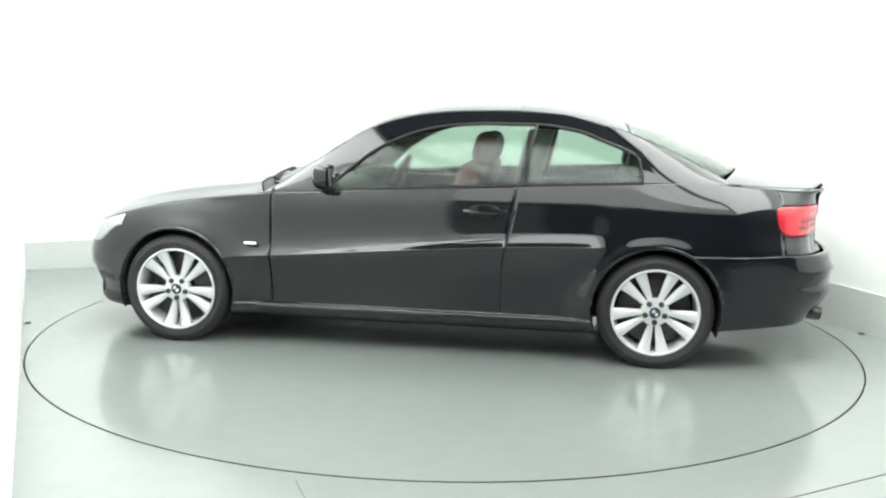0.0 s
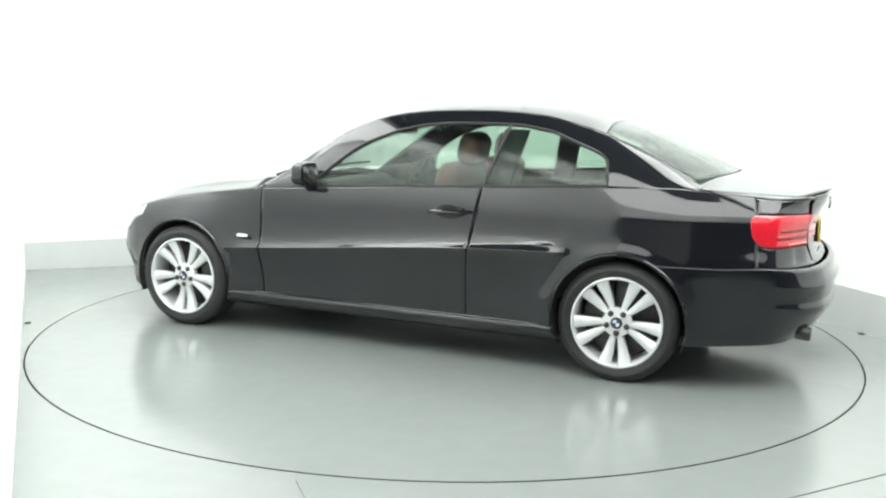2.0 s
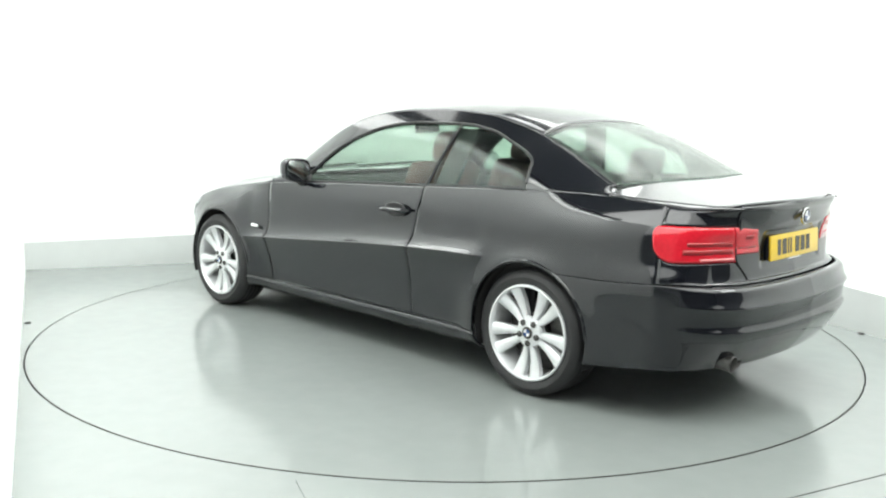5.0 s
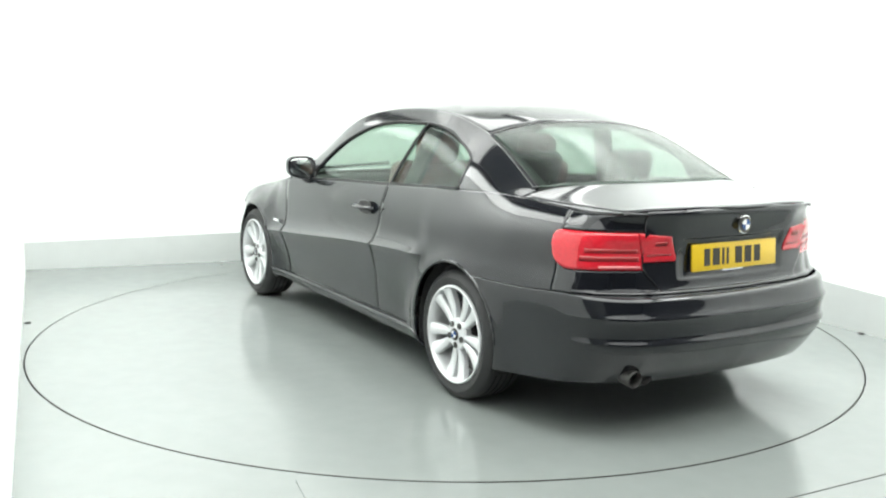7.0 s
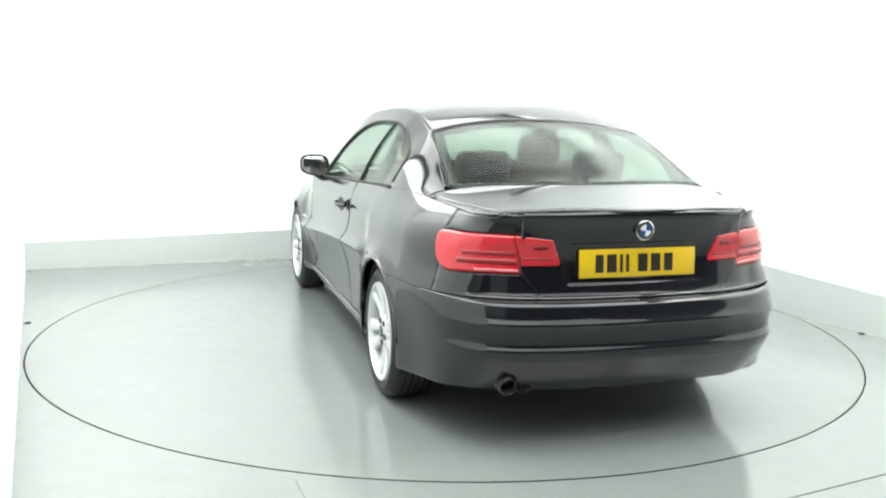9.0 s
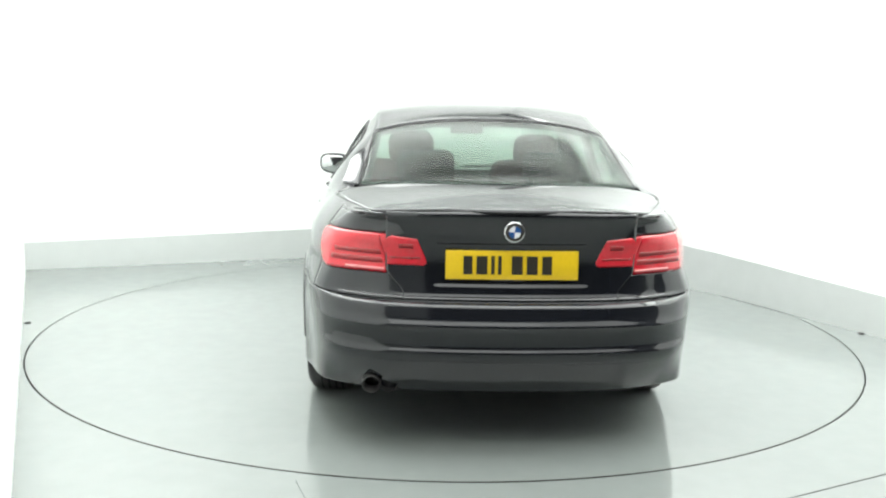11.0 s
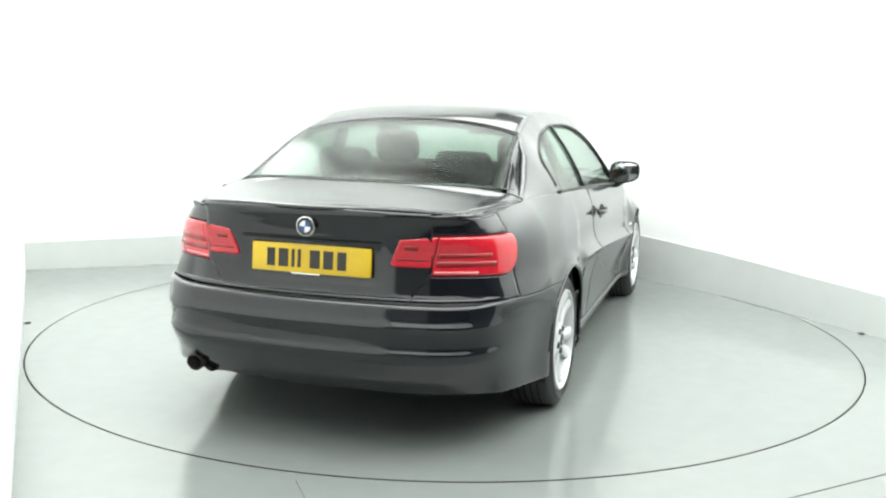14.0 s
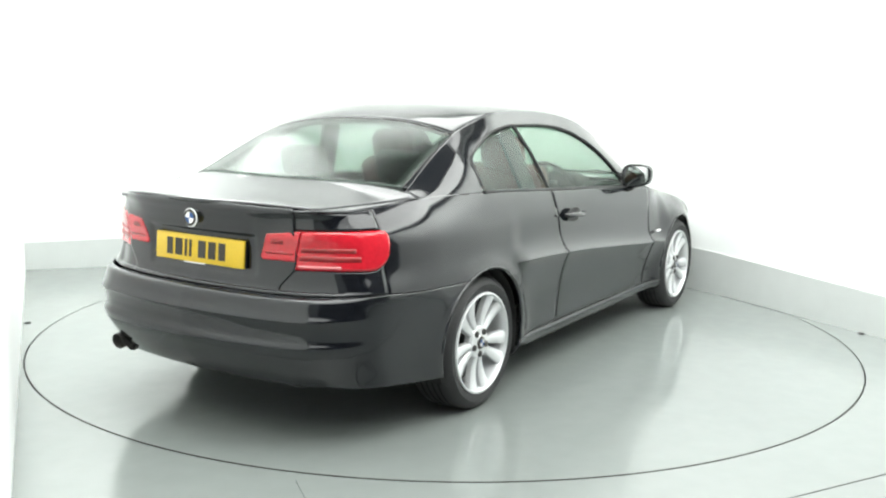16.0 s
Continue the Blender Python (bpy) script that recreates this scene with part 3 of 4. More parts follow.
    # deck of the boot lid
    def lid(u, s):
        x = base(s) - 0.012 + u * (-2.372 + 0.155 * np.abs(s) ** 2.4 - base(s) + 0.012)
        p = deck(x, s)
        e = shell(s_at(x), top_z(x))
        wy = np.minimum(0.735, e[..., 1] - 0.005) - 0.10 * step(-1.75, -2.37, x)
        p[..., 1] = s * wy
        full = np.abs(p[..., 1]) / np.maximum(e[..., 1], 0.05)
        p[..., 2] = centre_z(x) - (centre_z(x) - e[..., 2]) * full ** 2.4 + 0.003 * step(0.86, 1.0, u) - 0.012 * step(0.97, 1.03, u)
        p[..., 0] = x
        return p
    strip("boot_lid", lid, lin(0, 1, 40), PAINT, car, "", 0.012, 50)
    # the quarters' inner shoulders beside the lid
    for side in (1, -1):
        def shoulder(u, w):
            x = -1.70 - u * 0.60
            e = shell(s_at(x), top_z(x))
            wy = np.minimum(0.735, e[..., 1] - 0.005) - 0.10 * step(-1.75, -2.37, x) + 0.004
            ey, ez, cz, t = e[..., 1], e[..., 2], centre_z(x), 1 - w
            lean = (ey - shell(s_at(x), top_z(x) - 0.012)[..., 1]) / 0.012
            z1 = cz - (cz - ez) * (wy / ey) ** 2.4
            fall = (cz - ez) * 2.4 * (wy / ey) ** 1.4 / ey
            ln, n0, n1 = 0.8 * np.hypot(ey - wy, z1 - ez), np.hypot(lean, 1), np.hypot(fall, 1)
            h00, h10, h01, h11 = 2 * t ** 3 - 3 * t ** 2 + 1, t ** 3 - 2 * t ** 2 + t, 3 * t ** 2 - 2 * t ** 3, t ** 3 - t ** 2
            y = h00 * ey + h10 * ln * lean / n0 + h01 * wy - h11 * ln / n1
            z = h00 * ez + h10 * ln / n0 + h01 * z1 + h11 * ln * fall / n1
            return np.stack([x + (e[..., 0] - x) * w, y, z], -1)
        patch("rear_shoulder", shoulder, lin(0, 1, 30), lin(0, 1, 14), PAINT, car, "", side)


def build_tail(car):
    lin = np.linspace
    # upper face of the tail between the corner lamps, down to the bumper shelf
    def face(s, v):
        y = s * (0.507 - 0.07 * step(0.77, 0.66, v))
        ss = s_at_y(np.abs(y))
        lip = 1.010 - 0.012 * (np.abs(y) / 0.5) ** 2.2
        v = np.where(v > 0.9, 0.9 + (v - 0.9) / 0.078 * (lip - 0.9), v)
        p = shell(ss, v)
        p[..., 1] = y
        rec = step(0.335, 0.30, np.abs(y)) * step(0.695, 0.715, v) * step(0.885, 0.865, v)
        p[..., 0] += 0.007 * rec
        return p
    us, vs = lin(-1, 1, 90), np.concatenate([lin(0.655, 0.965, 50), [0.978]])
    p, faces = grid(face, us, vs)
    a, b, c = (p[faces[10][k]] for k in (0, 1, 2))
    if np.cross(b - a, c - a)[0] > 0:
        faces = [f[::-1] for f in faces]
    lid = mesh_object("boot_lid_face", p, faces, PAINT, car, "", 0.012)
    for side in (1, -1):
        def wedge(u, z):
            y0 = lamp_seam(z) - 0.004
            inner_end = 0.350 + 0.045 * (z - 0.782) / 0.12 + 0.018 * np.clip((0.80 - z) / 0.018, 0, 1) ** 2
            y = y0 - u * (y0 - inner_end)
            return shell(s_at_y(y), z - 0.016 * u * (z - 0.782) / 0.125)
        inner = patch("boot_lamp", wedge, lin(0, 1, 24), lin(0.782, 0.907, 14), RED, lid, "red tail lamp half on the boot lid", side, False, 0.02, 0.006)
        for ya, yb, z0, z1 in ((0.475, 0.415, 0.852, 0.870), (0.515, 0.385, 0.808, 0.816)):
            patch("lamp_bar", lambda u, w: shell(s_at_y(ya + u * (yb - ya)), z0 + w * (z1 - z0)), lin(0, 1, 10), lin(0, 1, 3), REDDARK, inner, "", side, False, 0.004, 0.0066)
    # number plate with plain bars for its characters
    m = pose(-2.309, 0, 0.790, 0, 4, 0)
    plate = part("number_plate", soft_box(0.010, 0.535, 0.118, m, 0.004, 2), YELLOW, car, "yellow rear number plate with dark bars")
    for y, w in ((0.178, 0.036), (0.122, 0.044), (0.078, 0.014), (0.050, 0.014), (-0.020, 0.044), (-0.080, 0.044), (-0.140, 0.040)):
        part("plate_bar", box_bm(0.002, w, 0.074, m @ pose(-0.0058, y, 0.0)), INK, plate, smooth=False)
    part("plate_maker_strip", box_bm(0.003, 0.13, 0.005, m @ pose(-0.0058, 0.02, -0.061)), CHROME, plate, smooth=False)
    part("plate_plinth", soft_box(0.022, 0.526, 0.110, m @ pose(0.0155, 0, 0), 0.004), BLACK, lid, "dark plastic plinth behind the number plate")
    # round badge in plain quarters
    bmat = pose(-2.347, 0, 0.930, 0, 0, 0) @ pose(0, 0, 0, 0, -4, 90)
    rim = ring_bm([(0.0, 0.0), (0.041, 0.0), (0.041, 0.008), (0.036, 0.011), (0.0, 0.011)], 40)
    bmesh.ops.transform(rim, matrix=bmat, verts=rim.verts)
    badge = part("badge", rim, CHROME, car, "round blue and white badge with a bright rim")
    ring = ring_bm([(0.0, 0.0115), (0.036, 0.0115), (0.036, 0.0125), (0.0, 0.0125)], 40)
    bmesh.ops.transform(ring, matrix=bmat, verts=ring.verts)
    part("badge_ring", ring, INK, badge)
    for k in range(4):
        bm = bmesh.new()
        pts = [(0, 0)] + [(0.024 * math.cos(k * math.pi / 2 + a), 0.024 * math.sin(k * math.pi / 2 + a)) for a in np.linspace(0, math.pi / 2, 9)]
        lo, hi = [bm.verts.new((x, 0.0125, z)) for x, z in pts], [bm.verts.new((x, 0.0145, z)) for x, z in pts]
        bm.faces.new(hi), bm.faces.new(lo[::-1])
        for i in range(len(pts)):
            j = (i + 1) % len(pts)
            bm.faces.new((lo[i], lo[j], hi[j], hi[i]))
        bmesh.ops.transform(bm, matrix=bmat, verts=bm.verts)
        part("badge_quarter", bm, BLUE if k % 2 else WHITE, badge, smooth=False)
    # twin tail pipe on the left
    for y in (0.560, 0.488):
        pipe = ring_bm([(0.035, 0.0), (0.038, 0.004), (0.039, 0.22), (0.033, 0.22), (0.033, 0.004)], 28)
        bmesh.ops.transform(pipe, matrix=pose(-2.315 if y > 0.5 else -2.30, y, 0.296, 0, 0, 0) @ pose(0, 0, 0, 6, 0, -90), verts=pipe.verts)
        part("tail_pipe", pipe, DARKMETAL, car, "round dark metal tail pipe")
        plug = ring_bm([(0.0, 0.10), (0.033, 0.10), (0.033, 0.11), (0.0, 0.11)], 20)
        bmesh.ops.transform(plug, matrix=pose(-2.315 if y > 0.5 else -2.30, y, 0.296) @ pose(0, 0, 0, 6, 0, -90), verts=plug.verts)
        part("pipe_inside", plug, LINER, car)
    # underbody
    bm = box_bm(3.9, 1.30, 0.10, pose(0.02, 0, 0.275))
    part("underbody", bm, LINER, car, "dark underbody", bevel=0.02)
    bm = soft_box(0.45, 1.1, 0.14, pose(-2.04, 0, 0.315), 0.05)
    part("silencer", bm, LINER, car)


def build_seat(car, side, back_row=False):
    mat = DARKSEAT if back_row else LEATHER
    if not back_row:
        base = part("front_seat", soft_box(0.50, 0.50, 0.16, pose(0.13, 0.378 * side, 0.46, 0, -6, 0), 0.06), mat, car, "dark red-brown leather front seat")
        rest = soft_box(0.15, 0.53, 0.64, pose(-0.23, 0.378 * side, 0.78, 0, -20, 0), 0.06)
        part("backrest", rest, mat, base)
        head = soft_box(0.145, 0.27, 0.20, pose(-0.385 + 0.04 * (side < 0), 0.378 * side, 1.165 - 0.015 * (side < 0), 0, -14, 0), 0.07, 6)
        part("headrest", head, mat, base, "red-brown leather headrest")
        for dy in (-0.06, 0.06):
            part("headrest_post", tube_bm([(-0.33, 0.378 * side + dy, 1.02), (-0.36, 0.378 * side + dy, 1.11)], 0.008, 8), CHROME, base)
    else:
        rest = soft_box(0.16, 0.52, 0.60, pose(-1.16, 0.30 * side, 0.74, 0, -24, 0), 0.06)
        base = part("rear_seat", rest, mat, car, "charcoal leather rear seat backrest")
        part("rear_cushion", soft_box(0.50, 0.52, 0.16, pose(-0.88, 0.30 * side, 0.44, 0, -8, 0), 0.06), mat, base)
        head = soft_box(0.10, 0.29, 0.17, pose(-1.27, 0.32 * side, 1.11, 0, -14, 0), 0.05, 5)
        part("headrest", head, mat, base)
        for dy in (-0.05, 0.05):
            part("headrest_post", tube_bm([(-1.28, 0.30 * side + dy, 0.98), (-1.295, 0.30 * side + dy, 1.05)], 0.008, 8), CHROME, base)


def build_cabin(car):
    lin = np.linspace
    floor_ = box_bm(2.3, 1.40, 0.06, pose(-0.25, 0, 0.31))
    part("cabin_floor", floor_, TRIM, car, "dark cabin floor", bevel=0.02)
    for side in (1, -1):
        build_seat(car, side)
        build_seat(car, side, True)
        bm = soft_box(2.1, 0.05, 0.52, pose(-0.30, 0.765 * side, 0.66), 0.02)
        part("door_card", bm, TRIM, car, "charcoal inner door trim")
    dash = soft_box(0.42, 1.42, 0.26, pose(0.62, 0, 0.80, 0, 8, 0), 0.08, 5)
    d = part("dashboard", dash, TRIM, car, "charcoal dashboard with an instrument hood")
    part("instrument_hood", soft_box(0.22, 0.36, 0.09, pose(0.47, -0.36, 0.945, 0, 10, 0), 0.04, 4), TRIM, d)
    # steering wheel on the right
    ring = ring_bm([(0.182 + 0.015 * math.cos(a), 0.015 * math.sin(a)) for a in lin(0, 2 * math.pi, 11)[:-1]], 40)
    wm = pose(0.30, -0.36, 0.895, 0, -24, 0) @ pose(0, 0, 0, 0, 0, 90)
    bmesh.ops.transform(ring, matrix=wm, verts=ring.verts)
    wheel = part("steering_wheel", ring, BLACK, car, "black leather steering wheel")
    part("wheel_hub", soft_box(0.15, 0.05, 0.13, wm, 0.025), BLACK, wheel)
    for a in (0, 180, 270):
        part("wheel_spoke", soft_box(0.13, 0.02, 0.035, wm @ pose(0, 0, 0, 0, a, 0) @ pose(0.12, 0, 0), 0.008), BLACK, wheel)
    part("inside_mirror", soft_box(0.03, 0.22, 0.065, pose(0.215, 0.0, 1.262, 0, 8, 0), 0.014), BLACK, car, "black inside rear-view mirror")
    part("mirror_stalk", tube_bm([(0.225, 0, 1.27), (0.25, 0, 1.283)], 0.014, 8), BLACK, car)
    shelf = soft_box(0.46, 1.20, 0.03, pose(-1.55, 0, 0.995, 0, -3, 0), 0.012)
    part("parcel_shelf", shelf, TRIM, car, "charcoal rear parcel shelf")
    part("console", soft_box(1.0, 0.22, 0.30, pose(0.15, 0, 0.52), 0.05), TRIM, car)
    part("boot_bulkhead", box_bm(0.03, 1.3, 0.6, pose(-1.42, 0, 0.68)), TRIM, car)
    part("engine_bulkhead", box_bm(0.03, 1.45, 0.55, pose(0.86, 0, 0.58)), TRIM, car)
    part("boot_inner", box_bm(0.75, 1.1, 0.5, pose(-1.86, 0, 0.60)), LINER, car)


def build_wheel(car, x, side):
    """One wheel at the origin of its own space, its face to +y, then set in place."""
    m = pose(x, 0.878 * side, WHEEL_R) @ Matrix.Diagonal((1, side, 1, 1))

    def put(bm):
        bmesh.ops.transform(bm, matrix=m, verts=bm.verts)
        return bm
    hub = part("wheel", put(ring_bm([(0.0, -0.06), (0.075, -0.06), (0.08, -0.10), (0.20, -0.125), (0.205, -0.20), (0.0, -0.20)], 40)), DARKMETAL, car, "silver double-spoke alloy wheel with a black tyre")
    R, r = WHEEL_R, 0.238
    prof = [(r, -0.012), (r + 0.012, -0.002), (r + 0.040, 0.004), (R - 0.030, -0.002), (R - 0.010, -0.016), (R - 0.001, -0.032), (R, -0.115), (R - 0.001, -0.19),
            (R - 0.012, -0.210), (R - 0.035, -0.222), (r + 0.02, -0.22), (r, -0.205)]
    tyre = part("tyre", put(ring_bm(prof, 72)), RUBBER, hub, "black rubber tyre")
    for yy in (-0.065, -0.098, -0.130, -0.162):
        part("tread_groove", put(ring_bm([(R - 0.006, yy - 0.004), (R + 0.0012, yy - 0.004), (R + 0.0012, yy + 0.004), (R - 0.006, yy + 0.004)], 60)), LINER, hub)
    barrel = ring_bm([(r + 0.004, -0.008), (r + 0.002, 0.001), (r - 0.006, 0.003), (r - 0.012, -0.006), (r - 0.016, -0.03), (r - 0.02, -0.20), (r + 0.004, -0.205)], 72)
    rim = part("rim", put(barrel), ALLOY, hub, "silver alloy rim")
    part("hub_plate", put(ring_bm([(0.0, -0.012), (0.030, -0.012), (0.034, -0.016), (0.072, -0.020), (0.079, -0.030), (0.076, -0.06), (0.0, -0.06)], 40)), ALLOY, hub)
    for k in range(5):
        a0 = math.radians(180 + 72 * k)
        for off in (-1, 1):
            bm = bmesh.new()
            rows = []
            for t in np.linspace(0, 1, 7):
                rad = 0.048 + t * (0.226 - 0.048)
                ang = a0 + off * math.radians(13.4 - 0.3 * t)
                hw = 0.0115 + 0.0215 * t
                y = -0.020 - 0.012 * math.sin(math.pi * t) + 0.012 * t
                c, s_ = math.cos(ang), math.sin(ang)
                ring = []
                for u, dy in ((-1, -0.034), (-1, -0.007), (-0.75, -0.001), (0, 0.003), (0.75, -0.001), (1, -0.007), (1, -0.034)):
                    ring.append(bm.verts.new((rad * s_ + u * hw * c, y + dy, rad * c - u * hw * s_)))
                rows.append(ring)
            for a, b in zip(rows, rows[1:]):
                for i in range(7):
                    bm.faces.new((a[i], a[(i + 1) % 7], b[(i + 1) % 7], b[i]))
            bm.faces.new(rows[0][::-1]), bm.faces.new(rows[-1])
            part("spoke", put(bm), ALLOY, hub)
        c, s_ = math.cos(a0), math.sin(a0)
        bolt = ring_bm([(0.0, -0.013), (0.0085, -0.013), (0.0150, -0.016), (0.0165, -0.03), (0.0, -0.03)], 12)
        bmesh.ops.transform(bolt, matrix=pose(0.055 * s_, 0.004, 0.055 * c), verts=bolt.verts)
        part("wheel_bolt", put(bolt), DARKMETAL, hub)
    cap = ring_bm([(0.0, -0.006), (0.026, -0.006), (0.031, -0.010), (0.031, -0.02), (0.0, -0.02)], 28)
    cap = part("centre_cap", put(cap), INK, hub, "dark centre cap with a small round badge")
    for k in range(4):
        bm = bmesh.new()
        pts = [(0, 0)] + [(0.019 * math.cos(k * math.pi / 2 + a), 0.019 * math.sin(k * math.pi / 2 + a)) for a in np.linspace(0, math.pi / 2, 6)]
        lo, hi = [bm.verts.new((px, -0.007, pz)) for px, pz in pts], [bm.verts.new((px, -0.0045, pz)) for px, pz in pts]
        bm.faces.new(hi), bm.faces.new(lo[::-1])
        for i in range(len(pts)):
            j = (i + 1) % len(pts)
            bm.faces.new((lo[i], lo[j], hi[j], hi[i]))
        part("cap_quarter", put(bm), BLUE if k % 2 else WHITE, hub, smooth=False)


def build_wheels(car):
    for x in (AXLE, -AXLE):
        for side in (1, -1):
            build_wheel(car, x, side)


# ---------------------------------------------------------------- the room
TABLE_R = 2.481
ROOM = [(-3.475, 1.65), (0.72, 3.35), (1.56, 1.99), (2.10, 1.22), (2.80, -0.09), (4.4, -3.2), (4.4, -7.8), (-0.9, -7.8), (-4.2, -7.8), (-4.2, -3.93), (-0.996, -3.93)]
HEIGHT = 4.0


def wall_bm(a, b, z0, z1, t, z2=None):
    """A wall with thickness t on the outer (left, going from a to b) side."""
    a, b = Vector((*a, 0)), Vector((*b, 0))
    d = (b - a).normalized()
    n = Vector((-d.y, d.x, 0))
    bm = bmesh.new()
    q = [a, b, b + n * t, a + n * t]
    lo, hi = [bm.verts.new((*p.xy, z0)) for p in q], [bm.verts.new((*p.xy, z)) for p, z in zip(q, (z1, z2 or z1, z2 or z1, z1))]
    bm.faces.new(lo[::-1]), bm.faces.new(hi)
    for i in range(4):
        j = (i + 1) % 4
        bm.faces.new((lo[i], lo[j], hi[j], hi[i]))
    return bm


def build_room():
    # floor with a round hole for the turntable
    n = 240
    bm = bmesh.new()
    rings, deep = [], []
    for i in range(n):
        a = 2 * math.pi * i / n
        c, q = math.cos(a), math.sin(a)
        r0, k = TABLE_R + 0.0085, 9.0 / max(abs(c), abs(q))
        deep.append(bm.verts.new((r0 * c, r0 * q, -0.05)))
        rings.append([bm.verts.new((r * c, r * q, 0)) for r in (r0, 3.0, 4.0, 6.0, k)])
    for i in range(n):
        j = (i + 1) % n
        bm.faces.new((deep[i], rings[i][0], rings[j][0], deep[j]))
        for k in range(4):
            bm.faces.new((rings[i][k], rings[i][k + 1], rings[j][k + 1], rings[j][k]))
    tagged(part("floor", bm, FLOOR, None, smooth=False), "glossy pale grey-green painted studio floor", "floor", "", "structure")
    bm = bmesh.new()
    bmesh.ops.create_circle(bm, cap_ends=True, segments=64, radius=TABLE_R + 0.2, matrix=pose(0, 0, -0.05))
    tagged(part("turntable_pit", bm, GROOVE, None, smooth=False), "dark pit under the turntable", "floor", "", "structure")
    names = ["wall_back", "wall_right_a", "wall_right_b", "wall_right_c", "wall_right_d", "wall_side_right", "wall_behind_a", "wall_behind_b", "wall_side_left", "wall_return", "wall_left"]
    for i, name in enumerate(names):
        a, b = ROOM[i], ROOM[(i + 1) % len(ROOM)]
        if name == "wall_return":
            b = (b[0] - 0.07, b[1])
        # walls 5 to 9 stand out of view, added to shape the car's reflections
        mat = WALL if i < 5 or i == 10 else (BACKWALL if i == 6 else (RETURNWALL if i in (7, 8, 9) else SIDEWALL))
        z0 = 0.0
        tagged(part(name, wall_bm(a, b, z0, HEIGHT, 0.12), mat, None, smooth=False), "matt white studio wall" if mat is WALL else "unseen grey wall toned for the car's reflections", "wall", "", "structure")
    # low kerb along the foot of the back walls
    for i, h0, h1 in ((0, 0.228, 0.30), (1, 0.385, 0.365), (2, 0.365, 0.325), (3, 0.325, 0.268), (4, 0.268, 0.20)):
        a, b = Vector(ROOM[i]), Vector(ROOM[i + 1])
        d = (b - a).normalized()
        inward = Vector((d.y, -d.x)) * 0.012
        tagged(part("baseboard", wall_bm(a + inward, b + inward, 0.0, h0, 0.012, h1), KERB, None, smooth=False), "pale grey painted kerb along the wall's foot", "baseboard", "", "structure")
    # joints between the floor boards
    for a, b, w in (((-0.555, -2.50), (-0.40, -2.90), 0.002), ((1.10, -2.67), (2.6, -1.88), 0.006), ((2.13, 1.14), (2.40, 0.63), 0.006)):
        a, b = Vector((*a, 0)), Vector((*b, 0))
        d = (b - a).normalized()
        n = Vector((-d.y, d.x, 0)) * w / 2
        bm = bmesh.new()
        lo = [bm.verts.new(p) for p in (a - n, b - n, b + n, a + n)]
        hi = [bm.verts.new(p + Vector((0, 0, 0.0012))) for p in (a - n, b - n, b + n, a + n)]
        bm.faces.new(hi)
        for k in range(4):
            bm.faces.new((lo[k], lo[(k + 1) % 4], hi[(k + 1) % 4], hi[k]))
        tagged(part("floor_joint", bm, GROOVE, None, smooth=False), "thin dark joint between floor boards", "floor joint", "", "structure")
    for x, y in ((-2.645, -0.142), (2.70, 0.01)):
        bm = bmesh.new()
        bmesh.ops.create_uvsphere(bm, u_segments=16, v_segments=8, radius=0.022, matrix=Matrix.Translation((x, y, 0.0)) @ Matrix.Diagonal((1, 1, 0.5, 1)))
        tagged(part("floor_bolt", bm, GROOVE, None), "small dark bolt head in the painted floor", "bolt", "floor bolts")
    bm = box_bm(9.4, 12.2, 0.1, pose(0, -2.2, HEIGHT + 0.05))
    tagged(part("ceiling", bm, CEIL, None, smooth=False), "mid-grey studio ceiling", "ceiling", "", "structure")


def build_turntable():
    table = new("turntable")
    tagged(table, "round pale grey-green turntable set flush in the floor", "turntable")
    bm = bmesh.new()
    n = 240
    ring = [(TABLE_R * math.cos(2 * math.pi * i / n), TABLE_R * math.sin(2 * math.pi * i / n)) for i in range(n)]
    hi, lo = [bm.verts.new((*p, 0.0)) for p in ring], [bm.verts.new((*p, -0.05)) for p in ring]
    bm.faces.new(hi)
    for i in range(n):
        j = (i + 1) % n
        bm.faces.new((lo[i], lo[j], hi[j], hi[i]))
    part("disc", bm, TABLE, table, smooth=False)
    bm = bmesh.new()
    loops = [[bm.verts.new((r * math.cos(2 * math.pi * i / n), r * math.sin(2 * math.pi * i / n), z)) for i in range(n)]
             for r, z in ((TABLE_R - 0.002, 0.0008), (TABLE_R + 0.001, 0.0008), (TABLE_R + 0.001, -0.03))]
    for a, b in zip(loops, loops[1:]):
        for i in range(n):
            bm.faces.new((a[i], b[i], b[(i + 1) % n], a[(i + 1) % n]))
    part("edge_ring", bm, EDGE, table, "thin dark metal edging", smooth=False)
    return table


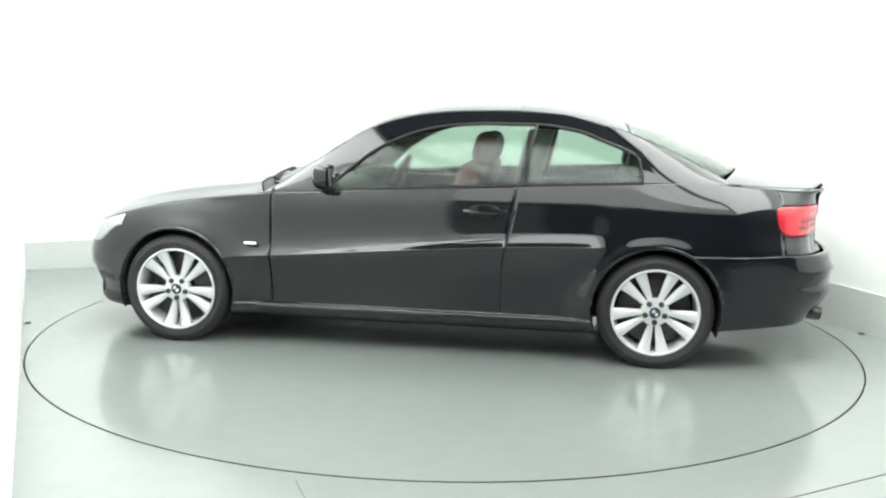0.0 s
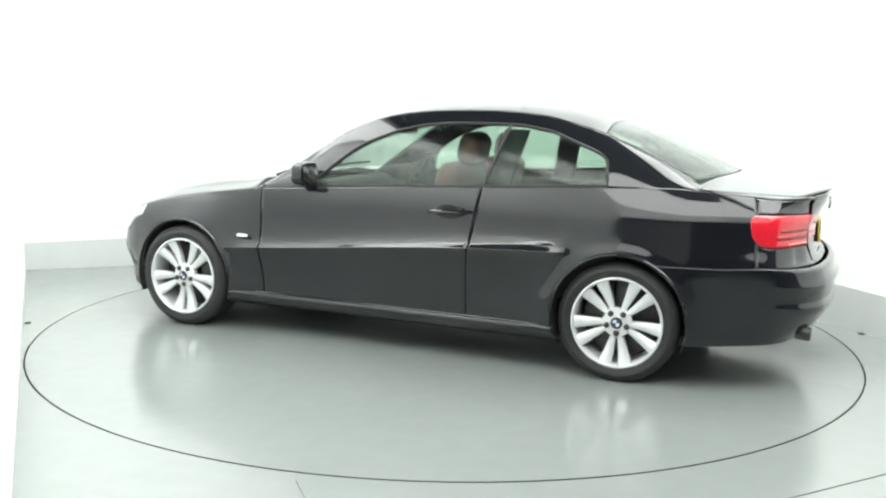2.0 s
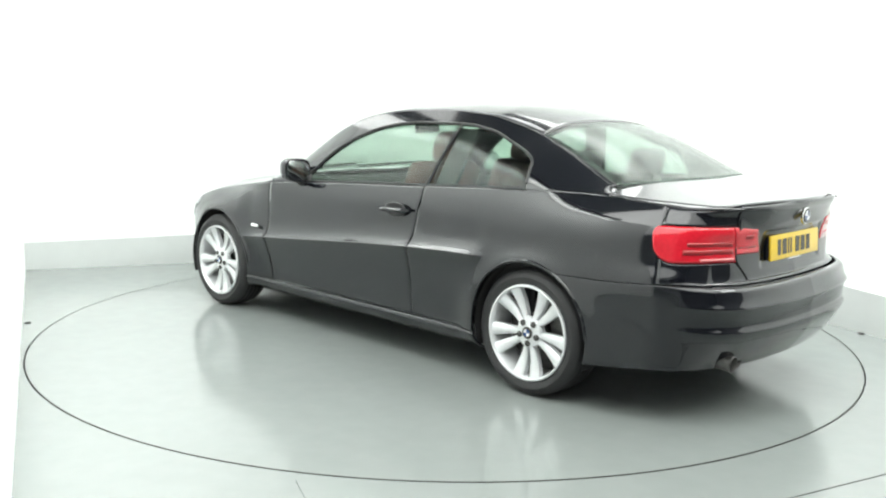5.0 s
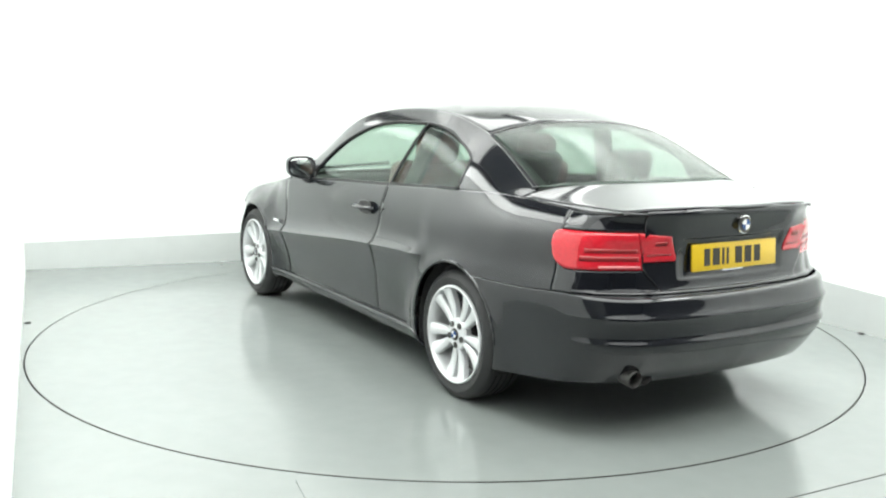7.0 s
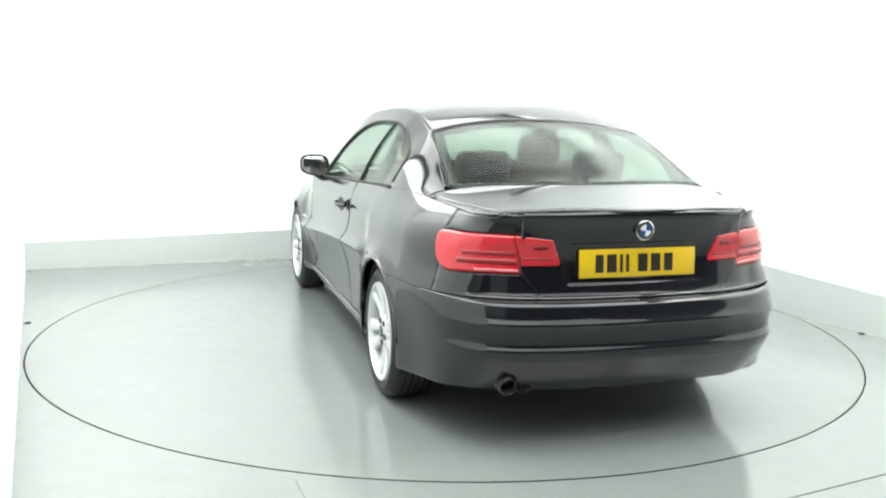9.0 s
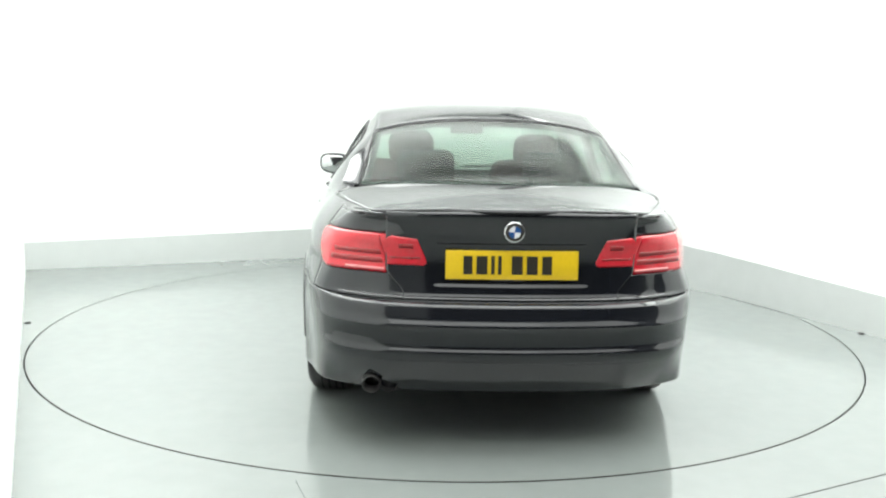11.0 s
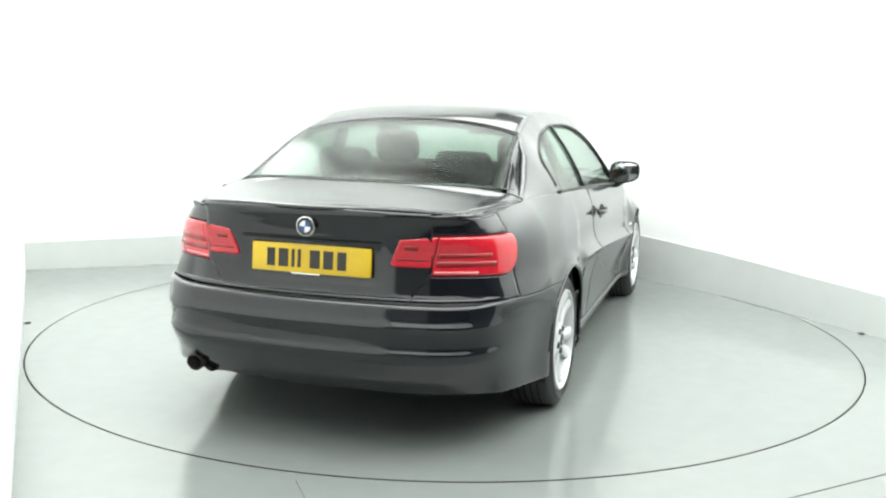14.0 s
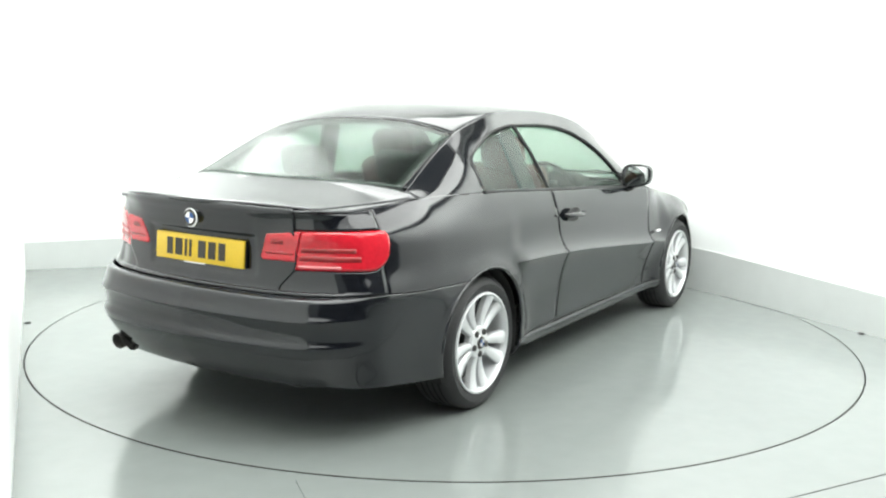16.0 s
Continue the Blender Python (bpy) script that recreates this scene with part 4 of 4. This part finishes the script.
def build_lights():
    """Square softboxes under the ceiling round the turntable, and an added strip along each side wall, all out of view.
    """
    spots = [(x, y) for y in (1.5, -0.85, -3.2, -5.55) for x in (-2.0, 0.5, 3.0)]
    for x, y in spots:
        if (x > 2.9 and y > 0) or (x < 1 and y == -0.85):  # none right over the turntable
            continue
        power = 0.80 if y > 0 else (1.15 if y > -5 else (0.40 if x > 2 else 0.55))
        lamp = new("ceiling_light")
        lamp.matrix_basis = pose(x, y, HEIGHT - 0.14)
        tagged(lamp, "square glowing softbox panel under the studio ceiling", "ceiling light", "ceiling softboxes")
        part("housing", soft_box(2.48, 2.33, 0.10, pose(0, 0, 0.085), 0.02), BLACK, lamp, smooth=False)
        part("diffuser", soft_box(2.495, 2.345, 0.03, pose(0, 0, 0.015), 0.008), WHITE, lamp, "white cloth diffuser", smooth=False)
        data = bpy.data.lights.new("softbox_lamp", "AREA")
        data.shape, data.size, data.size_y, data.energy, data.color = "RECTANGLE", 2.49, 2.34, PANEL_LIGHT * power * math.pi * 2.49 * 2.34, (0.97, 1.0, 0.97)
        glow = new("softbox_lamp", data)
        glow.matrix_basis = pose(x, y, HEIGHT - 0.15)
    # strips added out of view to brighten the white walls and the flank highlights
    for a, b, power, tilt in (((-2.58, 1.47), (-0.82, -2.50), 1.45, -42), ((1.10, 1.16), (3.40, -3.19), 1.6, 38)):
        a, b = Vector(a), Vector(b)
        mid, d = (a + b) / 2, b - a
        m = pose(mid.x, mid.y, 2.8, 0, 0, math.degrees(math.atan2(d.y, d.x))) @ pose(0, 0, 0, tilt, 0, 0)
        lamp = new("unseen_strip_light")
        lamp.matrix_basis = m
        tagged(lamp, "added unseen strip softbox that brightens the white wall and the car's highlights", "strip light", "wall strip lights")
        part("housing", soft_box(d.length + 0.05, 1.85, 0.10, pose(0, 0, 0.085), 0.02), BLACK, lamp, smooth=False)
        part("diffuser", soft_box(d.length, 1.8, 0.03, pose(0, 0, 0.018), 0.008), WHITE, lamp, "white cloth diffuser", smooth=False)
        for x in (-0.35, 0.35):
            part("hanger", tube_bm([(x * d.length, 0, 0.13), (x * d.length, 0.5 * math.sin(math.radians(tilt)), 0.98)], 0.012, 8), BLACK, lamp)
        data = bpy.data.lights.new("unseen_strip_lamp", "AREA")
        data.shape, data.size, data.size_y, data.energy, data.color = "RECTANGLE", d.length, 1.8, power * STRIP_LIGHT * math.pi * d.length * 0.9, (0.97, 1.0, 0.97)
        new("unseen_strip_lamp", data).matrix_basis = m


build_room()
build_lights()
turntable = build_turntable()
car = build_car()

TURN_0, TURN_RATE = 171.84, -7.143
OFF_X, OFF_Y = -0.1182, 0.1402


def motions():
    times = [0.5 * i for i in range(33)]
    walk(car, [(t, pose(0, 0, 0, 0, 0, TURN_0 + TURN_RATE * t) @ pose(-OFF_X, -OFF_Y, 0)) for t in times])
    walk(turntable, [(t, pose(0, 0, 0, 0, 0, TURN_0 + TURN_RATE * t)) for t in times])


motions()
